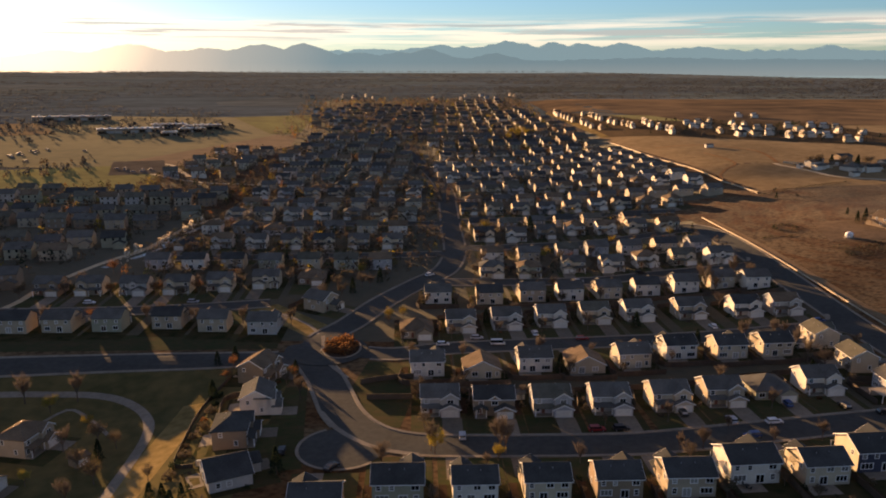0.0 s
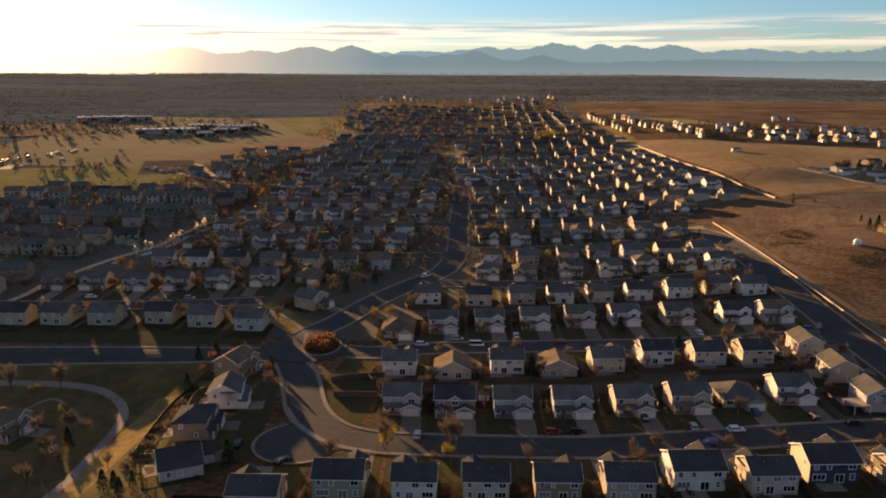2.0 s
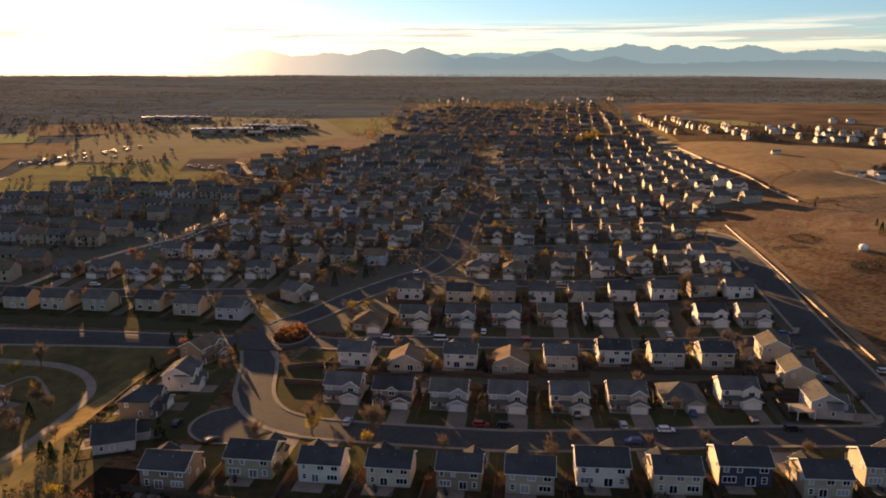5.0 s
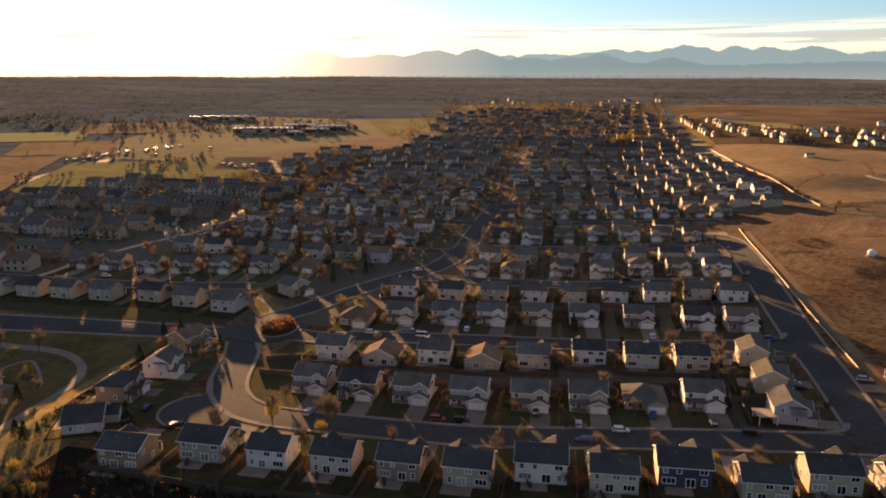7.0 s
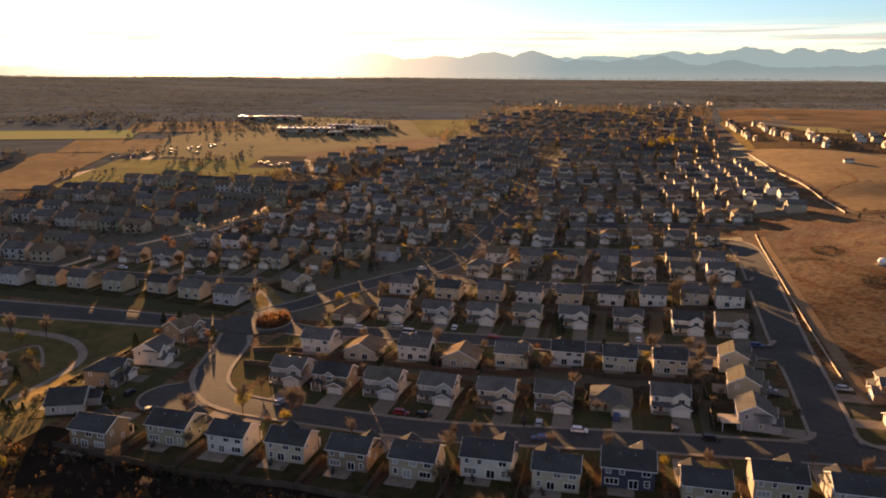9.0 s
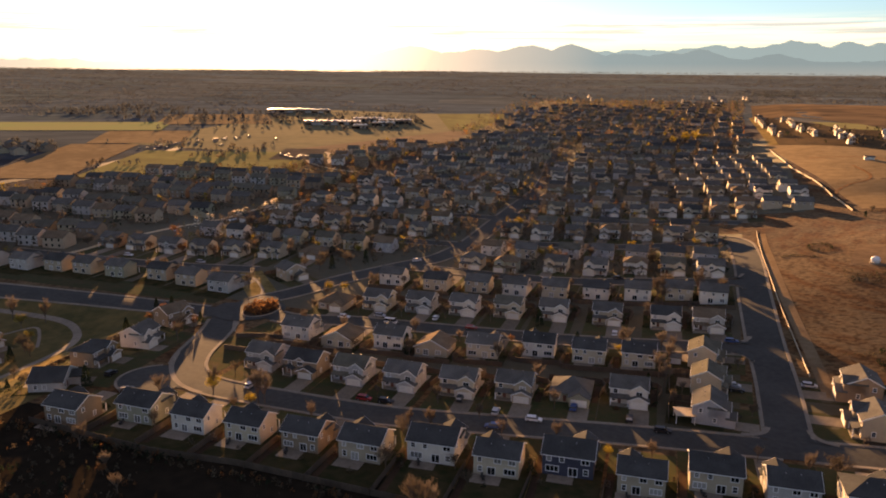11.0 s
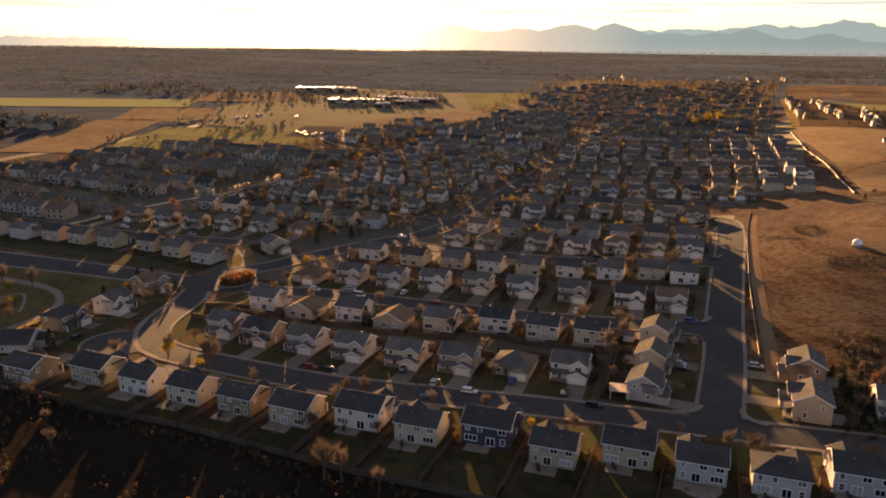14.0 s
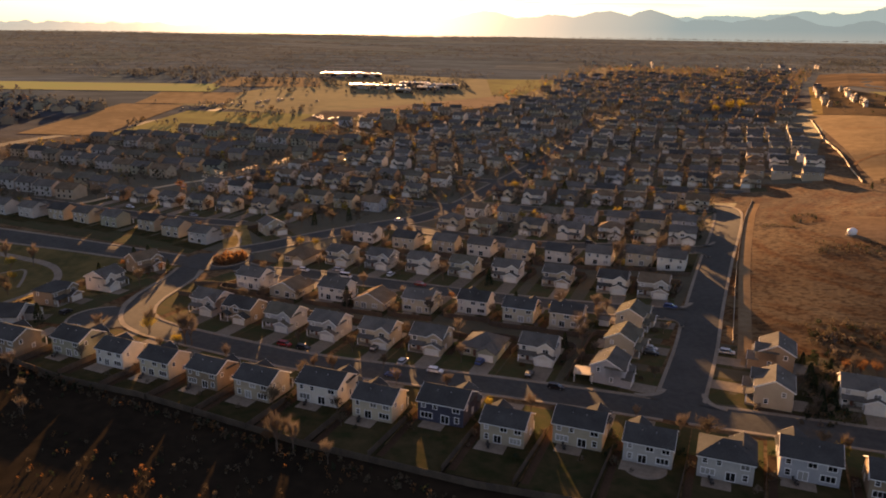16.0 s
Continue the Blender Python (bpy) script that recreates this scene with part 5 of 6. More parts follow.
for k, x, y, h in (("bare", -176, 262, 7), ("brown", -160, 266, 7), ("bare", -145, 268, 7.5), ("bare", -141, 262, 6), ("rust", -128, 271, 6.5), ("bare", -110, 273, 7), ("bare", -106, 278, 6.5), ("brown", -91, 272, 7), ("bare", -74, 272, 7), ("bare", -56, 271, 7), ("bare", -153, 300, 7), ("rust", -136, 303, 6.5), ("brown", -119, 306, 7), ("rust", -102, 309, 6.5), ("bare", -85, 312, 7.5), ("bare", -66, 320, 7.5), ("brown", -170, 297, 7), ("bare", -130, 206, 9), ("rust", -126, 200, 6),  ("gold", -48, 135, 5), ("brown", -41, 131, 5.5), ("gold", -37, 127, 4.5), ("brown", -45, 127, 5), ("spruce", 186, 212, 5), ("spruce", 188, 217, 6), ("spruce", 189, 224, 5), ("brown", 190, 232, 4.5), ("spruce", 187, 238, 4.5), ("bare", 193, 240, 6), ("bare", 14, 173.5, 11), ("bare", 15.5, 174.5, 9.5), ("gold", -2, 174.5, 6.5), ("bare", -3, 176, 8), ("gold", 13.5, 171, 5), ("gold", -20.2, 277, 6), ("rust", -116.6, 303.8, 7), ("bare", 104.1, 254.6, 8.5), ("bare", 116.1, 257.1, 7.5), ("bare", 109.5, 310.6, 11.5), ("bare", 124.2, 320.3, 11), ("bare", 112, 305.4, 9),
                   ("gold", -113.6, 206.6, 6), ("bare", -123.5, 211.7, 9), ("bare", -108.7, 213.4, 9), ("gold", -100, 167, 5), ("rust", -66.6, 230.3, 5), ("spruce", -67.4, 236.1, 5.5), ("spruce", -72.4, 233.2, 5), ("spruce", -67.8, 211.8, 6), ("spruce", -65, 154, 5.5), ("spruce", -59, 150, 5), ("brown", -70, 166, 4.5),
                   ("brown", -84, 168, 7), ("spruce", -88, 180, 6), ("brown", -92, 189, 7), ("brown", -91, 175, 6.5), ("brown", -86, 186, 6), ("bare", -99, 184, 7), ("gold", -98, 197, 5), ("bare", -86, 158, 7), ("rust", -45.9, 221.9, 4.5), ("spruce", -45.9, 225.8, 5), ("bare", 77, 137, 10), ("bare", 80, 139, 8), ("rust", 73, 139, 3.5), ("bare", 90, 138, 6), ("bare", 12, 122, 5), ("bare", 2, 129, 5),
                   ("rust", 3, 127, 3.5), ("bare", -12, 135, 7), ("gold", 190, 190, 6), ("bare", 191, 194, 6), ("bare", 121, 181, 5.5), ("bare", 156, 187, 6), ("bare", 178, 190, 5), ("bare", 59, 176, 5), ("gold", 111, 178, 4), ("brown", -41.9, 306.8, 6.5), ("spruce", -37.8, 311.5, 7), ("brown", -34.7, 319.7, 7), ("brown", -44.5, 315.8, 7.5), ("bare", -30.9, 316.2, 7), ("brown", -49.6, 306.6, 6), ("gold", -15.2, 280.8, 5), ("brown", -20.3, 274.2, 4), ("spruce", -27.7, 326.3, 7), ("brown", 207, 477.1, 4), ("brown", 212, 456.7, 3.5), ("spruce", 211.8, 397.5, 4), ("bare", 83.7, 179, 5), ("bare", 145, 189.7, 4.5), ("gold", -42.6, 127.6, 3), ("brown", -36, 129, 4), ("rust", -66.7, 222.6, 4), ("bare", 92, 162, 4), ("spruce", -62, 153.5, 5), ("spruce", -57.7, 153.6, 4.5), ("bare", 75, 187, 4.5),
                   ("spruce", 182.2, 230.2, 6), ("spruce", 185.5, 218.1, 5), ("brown", 185.1, 233.9, 4), ("spruce", 186.3, 228.4, 4.5), ("brown", 183.8, 210.5, 4), ("spruce", 180, 240.4, 4), ("rust", 202.1, 242.2, 4), ("rust", 195.3, 243.4, 3.5), ("brown", 207.1, 240.3, 4), ("spruce", 183.4, 224.7, 5.5), ("bare", 186.5, 220.8, 6), ("bare", 184.7, 213.4, 5), ("rust", 194.6, 239.8, 4.5), ("rust", 198.4, 240.1, 5), ("rust", 190.7, 240, 4), ("bare", 204.2, 239.5, 7), ("bare", 117.5, 234, 9), ("bare", 119.5, 247, 7.5), ("bare", 120, 227.9, 8), ("gold", 103, 250.6, 4), ("rust", 66.9, 247.6, 4),
                   ("gold", -37, 336.7, 6.5), ("rust", -148.3, 336, 7), ("rust", -92, 240 + 90, 5), ("gold", 48.6, 365.5, 6), ("gold", 88, 394, 6), ("rust", 60.3, 360.4, 6), ("gold", 119.9, 398.8, 6), ("gold", 22.9, 420.5, 9), ("spruce", 49.3, 428.8, 9), ("rust", 20.6, 403.5, 7), ("gold", 94.7, 879.2, 13), ("gold", 84.1, 872.2, 14), ("gold", 102.6, 883, 11), ("gold", 73, 856, 12), ("gold", 90, 905, 13), ("gold", 80, 915, 11),
                   ("brown", 224, 375.6, 7), ("spruce", 211.5, 379.4, 7), ("brown", 207, 372.5, 5), ("brown", 290.7, 559.3, 9), ("spruce", 298.9, 556.1, 8), ("brown", 274.7, 563.8, 8), ("spruce", 202, 462.2, 4), ("brown", 269.9, 566, 8), ("brown", 277.6, 568.2, 9), ("spruce", 285.2, 565.4, 8), ("brown", 306.5, 558.6, 9), ("brown", 312.8, 563.9, 8), ("spruce", 306.7, 569.4, 7), ("brown", 310.7, 540.3, 7), ("spruce", 207.2, 378.8, 6), ("brown", 227.3, 365.2, 6)):
    tree(k, x, y, h, 1 if (x + y) % 2 > 1 else 0)
# yard trees
for n, (x, y, rot, k, s) in enumerate(list(built)):
    m = pose(x, y, 0, 0, 0, rot)
    for (lx, ly), odds in (((-4.5 * s, -11.5), 0.45), ((5.5, 9.0), 0.40), ((-6.6, 6.0), 0.28)):
        if rnd.random() < odds and y < 420:
            q = m @ Vector((lx + rnd.uniform(-1, 1), ly + rnd.uniform(-1, 1), 0))
            if q.y > 148 and not (q.x > 100 and q.y < 176) and not (q.x < -52 and q.y < 300) and not on_road(q.to_2d(), -1, 0.5):
                tree(rnd.choice(("bare", "bare", "bare", "bare", "brown", "brown", "brown", "bare", "spruce", "bare")), q.x, q.y, rnd.uniform(4.0, 7.5), rnd.randint(0, 1))


def build_shrub(name, material, seed, label, tall=1.0):
    g = random.Random(seed)
    top = new(name)
    v, f, sv, sf = [], [], [], []
    for i in range(6):
        a = g.uniform(0, 6.28)
        tube(sv, sf, Vector((0, 0, -0.1)), Vector((0.6 * math.cos(a), 0.6 * math.sin(a), 0.9 * tall)), 0.03, 0.01, 4)
    for i in range(260):
        a, r, z = g.uniform(0, 6.28), 1.3 * math.sqrt(g.random()), g.random()
        leaf(v, f, Vector((r * math.cos(a), r * math.sin(a), 0.1 + tall * z * (1.5 - 0.6 * r + 0.3 * math.sin(3 * a)))), 0.2, g)
    part("stems", mesh_of("stems", sv, sf, bark), None, top)
    part("foliage", mesh_of("foliage", v, f, material), None, top)
    return tagged(top, label, "shrub", "garden shrubs", "thing")


shrub_first = {}


def shrub(kind, x, y, f):
    m = pose(x, y, land(x, y) + (0.3 if (x + 34) ** 2 + (y - 248) ** 2 < 70 else 0), 0, 0, rnd.uniform(0, 360))
    if kind not in shrub_first:
        shrub_first[kind] = build_shrub("shrub", {"rust": rust, "brown": brown_leaf, "gold": gold, "green": needle}[kind], 5, {"rust": "orange-leaved autumn shrub on mulch", "brown": "brown leafless garden shrub by a wall", "gold": "yellow autumn shrub in a bed", "green": "dark evergreen shrub beside a house"}[kind])
        t = shrub_first[kind]
        t.matrix_basis = m
    else:
        t = copy_thing(shrub_first[kind], m)
    t.scale = (f, f, f)


for i in range(13):
    a = 2.4 * i
    r = 1.4 * math.sqrt(i)
    shrub("rust", -34.5 + r * 0.85 * math.cos(a), 248.5 + r * 1.25 * math.sin(a), rnd.uniform(1.5, 2.1))
for y in np.arange(165, 212, 5.2):
    shrub(rnd.choice(("green", "brown", "rust", "brown")), -63.5 + rnd.uniform(-1.2, 1.2) - (y - 165) * 0.06, y, rnd.uniform(0.8, 1.4))
for x, y, rot, k, s in built[:62]:
    m = pose(x, y, 0, 0, 0, rot)
    if rnd.random() < 0.45:
        q = m @ Vector((-3.5 * s + rnd.uniform(-1, 1), -8.0, 0))
        if y < 300:
            shrub(rnd.choice(("brown", "green", "rust", "brown")), q.x, q.y, rnd.uniform(0.5, 0.8))


def clumps(name, label, spots, materials, size, quads, category="trees", wide=0.42):
    """Far trees and brush, as small ragged heaps of leaves."""
    g = random.Random(len(spots))
    v, f, mi = [], [], []
    for x, y, h in spots:
        z = land(x, y)
        m = g.randrange(len(materials))
        for i in range(quads):
            t = g.random()
            r = h * wide * math.sqrt(g.random()) * (1.15 - 0.6 * t)
            a = g.uniform(0, 6.28)
            leaf(v, f, Vector((x + r * math.cos(a), y + r * math.sin(a), z + h * (0.12 + 0.85 * t))), size * h, g)
            mi.append(m)
    me = mesh_of(name, v, f, materials[0])
    for m in materials[1:]:
        me.materials.append(m)
    me.polygons.foreach_set("material_index", mi)
    tagged(new(name, me), label, category, kind="stuff")


def strew(n, x0, x1, y0, y1, h0, h1, keep=lambda x, y: True):
    out = []
    for i in range(n):
        x, y = rnd.uniform(x0, x1), rnd.uniform(y0, y1)
        if keep(x, y):
            out.append((x, y, rnd.uniform(h0, h1)))
    return out


woods = [brown_leaf] * 9 + [twig] * 9 + [needle, needle, needle, rust, gold]
clumps("estate_trees", "brown, orange and bare autumn trees among the houses",
       strew(900, -150, -5, 520, 880, 3.5, 6.5) + strew(800, -5, 150, 500, 720, 2.5, 5.5) + strew(520, -5, 146, 720, 890, 4.0, 7.5) + strew(900, -145, 0, 325, 560, 3.5, 6.5, lambda x, y: not on_road(Vector((x, y)), -1, 1)) + strew(560, 10, 135, 335, 510, 2.5, 5.5, lambda x, y: not on_road(Vector((x, y)), -1, 1)), woods, 0.10, 34)
clumps("estate_trees", "autumn trees among the houses across the ditch", strew(900, -340, -140, 245, 575, 4, 7, inside([(-192, 245), (-179, 330), (-162, 392), (-153, 452), (-139, 480), (-148, 550), (-200, 570), (-260, 556), (-320, 500), (-340, 400), (-330, 310), (-270, 255)])), woods, 0.11, 26)
clumps("estate_trees", "dense autumn trees round the far houses", strew(4300, -330, 150, 870, 1520, 4.5, 9, lambda x, y: -200 - (y - 870) * 0.1 < x < 142 and rnd.random() < 0.25 + (x + 200 + (y - 870) * 0.1) / 180), woods, 0.13, 16)
clumps("far_woods", "dark haze-tinted far woods and town trees on the plain",
       strew(34000, -2600, 1600, 820, 3400, 1.2, 2.6, lambda x, y: noise.noise(Vector((x * 0.0014, y * 0.0042, 3))) > -0.16 and not (110 < x < 520 and y < 1250) and not (-760 < x < 0 and y < 1010) and not (100 < x < 900 and y < 1480) and not (-320 < x < 150 and y < 1480) and math.hypot(x - 90, y) < 3500), [hazy_canopy, hazy_canopy, hazy_dark], 0.6, 7, wide=4.0)
clumps("far_woods", "dark haze-tinted scattered trees beside the far fields",
       strew(480, -900, -260, 580, 1220, 4.0, 7, lambda x, y: noise.noise(Vector((x * 0.006, y * 0.006, 9))) > 0.14) + strew(260, -820, -260, 860, 1050, 4.5, 8) + strew(520, -680, -400, 400, 660, 4.5, 8, inside([(-422.8, 401.8), (-468.8, 471.6), (-484.5, 586.5), (-593.8, 603.4), (-624.9, 537.6), (-524.3, 406.2)])), [hazy_canopy, hazy_dark], 0.24, 14)
clumps("estate_trees", "dark trees between the far houses", strew(420, 155, 430, 660, 1120, 2.5, 5.5, lambda x, y: inside([(163, 1120), (228, 945), (420, 870), (430, 650), (241, 752), (176, 810)])(x, y)), [needle, brown_leaf, twig], 0.2, 14)
clumps("ditch_trees", "brown and orange trees where the ditch ends", strew(440, -225, -135, 520, 780, 3.5, 6.5), woods, 0.12, 22)
ring_spots = [(173.5 + 4.5 * math.cos(a) + rnd.uniform(-1, 1), 384 + 7.0 * math.sin(a) + rnd.uniform(-1, 1), rnd.uniform(0.6, 1.5)) for a in np.arange(0, 6.3, 0.09)]
ring_spots += [(157 + 15 * s, 371 + 2 * math.sin(5 * s) + rnd.uniform(-0.6, 0.6), rnd.uniform(0.4, 1.0)) for s in np.arange(0, 1, 0.02)]
ring_spots += [(197 + 72 * s, 474 + 36 * s + rnd.uniform(-0.5, 0.5), rnd.uniform(0.5, 1.3)) for s in np.arange(0, 1, 0.008)]
ring_spots += strew(170, 179, 203, 331, 346, 0.4, 1.1) + strew(70, 221, 239, 374, 394, 0.6, 1.6)
brush_east = strew(110, 181, 194, 206, 262, 0.9, 2.8) + strew(70, 180, 214, 258, 272, 0.8, 2.2)
ring_spots += [(165.7 + 35 * s, 264.6 + 9 * s + rnd.uniform(-0.7, 0.7), rnd.uniform(0.3, 0.7)) for s in np.arange(0, 1, 0.012)]
brush_spots = []
for x, y, rot, k, s in built:
    if 150 < y < 420 and x > -60:
        m = pose(x, y, 0, 0, 0, rot)
        for ly in (-3.5, 1.5, 7.0, 9.2):
            if rnd.random() < 0.8:
                q = m @ Vector((rnd.choice((-7.2, 7.2)) + rnd.uniform(-0.5, 0.5) if ly < 9 else rnd.uniform(-6, 6), ly + rnd.uniform(-1.2, 1.2), 0))
                if not on_road(q.to_2d(), -1, 0.5):
                    brush_spots.append((q.x, q.y, rnd.uniform(0.9, 2.3)))
clumps("garden_brush", "brown and dark green bushes along the yard fences", brush_spots + brush_east, [brown_leaf, needle, brown_leaf, twig], 0.17, 40, "bushes", 0.6)
clumps("field_brush", "dark brush in rings and rows on the dry field", ring_spots, [brown_leaf, needle, brown_leaf], 0.2, 16, "brush")
clumps("roadside_trees", "dark bare trees between road and field", strew(130, -430, -300, 500, 700, 3, 6, lambda x, y: -420 - (y - 550) * 0.25 < x - 20 and noise.noise(Vector((x * 0.012, y * 0.012, 4))) > -0.05), [hazy_canopy, hazy_dark, brown_leaf], 0.24, 16)
clumps("far_woods", "dark haze-tinted belts of trees round the far towns", strew(5000, 120, 1500, 1500, 2400, 1.2, 2.6, lambda x, y: noise.noise(Vector((x * 0.0012, y * 0.004, 6))) > -0.3), [hazy_dark, hazy_canopy], 0.6, 7, wide=4.0)
clumps("hedge", "dark hedge on the far rise", [(x, 1840 - x * 0.15, 5) for x in np.arange(160, 245, 4)], [needle], 0.2, 10)
clumps("field_brush", "low dry brush in the field", strew(5200, 165, 380, 250, 680, 0.25, 0.75, lambda x, y: noise.noise(Vector((x * 0.02, y * 0.02, 1))) > 0.14) + strew(800, -60, 200, 60, 139, 0.5, 1.9, lambda x, y: noise.noise(Vector((x * 0.03, y * 0.03, 2))) > -0.05), [brown_leaf, rust, brown_leaf], 0.16, 18, "brush")
# the loose brush on open ground is added to break up sun slivers
clumps("fence_brush", "dark brown brush along the back fences", strew(300, -60, 130, 135.5, 140, 0.7, 2.0) + strew(240, -75, 14, 96, 141, 0.6, 2.2) + strew(900, -70, 150, 66, 122, 0.5, 1.5), [brown_leaf, needle, brown_leaf, rust], 0.17, 18, "brush")
water_m = mat("creek_water", (0.03, 0.035, 0.035), (0.02, 0.025, 0.025), rough=0.30, fine=0.8, broad=0.1, bump=0.5, spec=1.0)
creek = [Vector((p.x + 6.2 + 1.2 * math.sin(p.y * 0.09), p.y - 1.5)) for p in curve(TRAIL, 2.0) if 346 < p.y < 494]
ribbon("water", creek, [(-1.6, -0.05), (-1.1, 0), (1.1, 0), (1.6, -0.05)], 0.16, water_m, "narrow creek glinting in the low sun", "water", skip=lambda q: noise.noise(Vector((q.x * 0.11, q.y * 0.11, 2))) < -0.22)
trail_line = [p for p in curve(TRAIL, 1.2) if 350 < p.y < 490]
clumps("dry_reeds", "pale sunlit reeds along the ditch", [(p.x + rnd.choice((rnd.uniform(1.8, 4.2), rnd.uniform(8.2, 10.0))), p.y, rnd.uniform(0.6, 1.4)) for p in trail_line for k in range(2) if rnd.random() < 0.7], [reed], 0.13, 22, "reeds")
clumps("ditch_trees", "pale feathery willows catching the sun along the ditch", [(p.x + rnd.uniform(4, 7.5), p.y, rnd.uniform(4.6, 6.4)) for p in trail_line if rnd.random() < 0.6], [reed, straw], 0.06, 40, "trees", 0.26)

# ---- fences ----


def board_wall(bm, x0, x1, h, step=0.3):
    """Upright boards, every second one set back, as one piece."""
    n = max(1, round((x1 - x0) / step))
    front = []
    for i in range(n):
        a, c, d = x0 + (x1 - x0) * i / n, x0 + (x1 - x0) * (i + 1) / n, -0.03 if i % 2 else 0.0
        front += [(a, d), (c, d)]
    plan = front + [(x1, 0.05), (x0, 0.05)]
    lo = [bm.verts.new((x, y, 0.02)) for x, y in plan]
    hi = [bm.verts.new((x, y, h)) for x, y in plan]
    bm.faces.new(hi)
    for i in range(len(plan)):
        k = (i + 1) % len(plan)
        bm.faces.new((lo[i], lo[k], hi[k], hi[i]))


panel_meshes = {}


def fence(points, h, material, label, split=True, span=2.5):
    """A board fence along points, its panels and posts standing on the ground."""
    line = [Vector(p) for p in points]
    top = new("fence")
    o = Vector((line[0].x, line[0].y, land(line[0].x, line[0].y)))
    top.matrix_basis = Matrix.Translation(o)
    tagged(top, label, "fence", "board fences", "thing")
    if (h, material.name) not in panel_meshes:
        pair = []
        for nm, b in (("panel", made(lambda bm: board_wall(bm, 0, span, h))), ("post", plain(-0.06, 0.06, -0.06, 0.06, -0.3, h + 0.06))):
            me = bpy.data.meshes.new(nm)
            b.to_mesh(me)
            b.free()
            me.materials.append(material)
            pair.append(me)
        panel_meshes[h, material.name] = pair
    panel, post = panel_meshes[h, material.name]
    for a, b in zip(line, line[1:]):
        n = max(1, round((b - a).length / span))
        rot = math.atan2(b.y - a.y, b.x - a.x)
        for i in range(n):
            p, q = a.lerp(b, i / n), a.lerp(b, (i + 1) / n)
            zp, zq = land(p.x, p.y), land(q.x, q.y)
            run = (q - p).length
            w = Matrix.Translation(Vector((p.x, p.y, zp)) - o) @ Matrix.Rotation(rot, 4, "Z") @ Matrix.Rotation(-math.atan2(zq - zp, run), 4, "Y") @ Matrix.Diagonal((run / span, 1, 1, 1))
            if split:
                part("panel", panel, None, top, where=w)
                part("post", post, None, top, where=Matrix.Translation(Vector((p.x, p.y, zp)) - o) @ Matrix.Rotation(rot, 4, "Z"))
            else:
                part("panel", panel, None, top, where=w)
    return top


front_lots = [b for b in built if b[1] < 190 and b[0] > -30]
for x, y, rot, k, s in front_lots:
    m = pose(x, y, 0, 0, 0, rot)
    a, b = m @ Vector((8, 1, 0)), m @ Vector((8, 14, 0))
    fence([a.to_2d(), Vector((b.x, 141.3 if x < 75 else 141 + (x - 80) * 0.14))], 1.7, cedar, "weathered brown board fence between back yards", x < 60)
fence([(-36, 141.5), (6, 139.5), (29, 142), (80, 141.5), (122, 144.5), (170, 153.5), (215, 160)], 1.7, cedar, "long weathered board fence behind the back yards", False, 2.5)


def long_fence(points, h, material, label):
    line = curve(points, 3)
    def fill(bm):
        rows = []
        for i, a in enumerate(line):
            z = land(a.x, a.y)
            l, r = side(line, i, -0.06), side(line, i, 0.06)
            rows.append([bm.verts.new((q.x, q.y, z + k)) for q, k in ((l, -0.2), (l, h), (r, h), (r, -0.2))])
        for p, q in zip(rows, rows[1:]):
            for k in range(3):
                bm.faces.new((p[k], p[k + 1], q[k + 1], q[k]))
    ob = part("fence", made(fill), material, None)
    tagged(ob, label, "fence", "board fences", "thing")


long_fence([(147.9, 433.2), (149.1, 383.6), (153.7, 316.7), (158.9, 264.4), (160.7, 247.4)], 0.65, pale_fence, "low pale sunlit fence along the dry field")
long_fence([(198, 481), (194, 515), (189.5, 550), (181, 605), (175, 645), (171, 690), (163, 770)], 0.95, pale_fence, "long pale fence between far houses and field")
long_fence([(253.6, 574.9), (269.9, 566), (288.3, 561.4)], 1.4, pale_fence, "pale paddock fence at the farm")
for x, y, rot, k, s in [b for b in built if 195 < b[1] < 345 and b[1] > 0]:
    m = pose(x, y, 0, 0, 0, rot)
    pts = [m @ Vector(p) for p in ((8, 0, 0), (8, 10, 0), (-8, 10, 0))]
    if all(not on_road(p.to_2d(), -1, 1.5) for p in pts) and -60 < x < 160:
        long_fence([p.to_2d() for p in pts], 1.7, cedar, "brown board fence round a back yard")
long_fence([(-9, 223), (-17, 221.5), (-25, 218)], 1.7, cedar, "brown board fence across the corner lot")
long_fence([(-9, 207.5), (-22, 207)], 1.7, cedar, "brown board fence across the corner lot")
long_fence([(-60, 168.5), (-65, 170), (-67, 180), (-69, 205), (-65.7, 224.5)], 1.1, cedar, "brown board fence along the park edge")
long_fence([(-59.5, 169), (-51, 171.3)], 1.5, pale_fence, "tan board fence between two back yards")

# ---- cars ----
car_first = {}


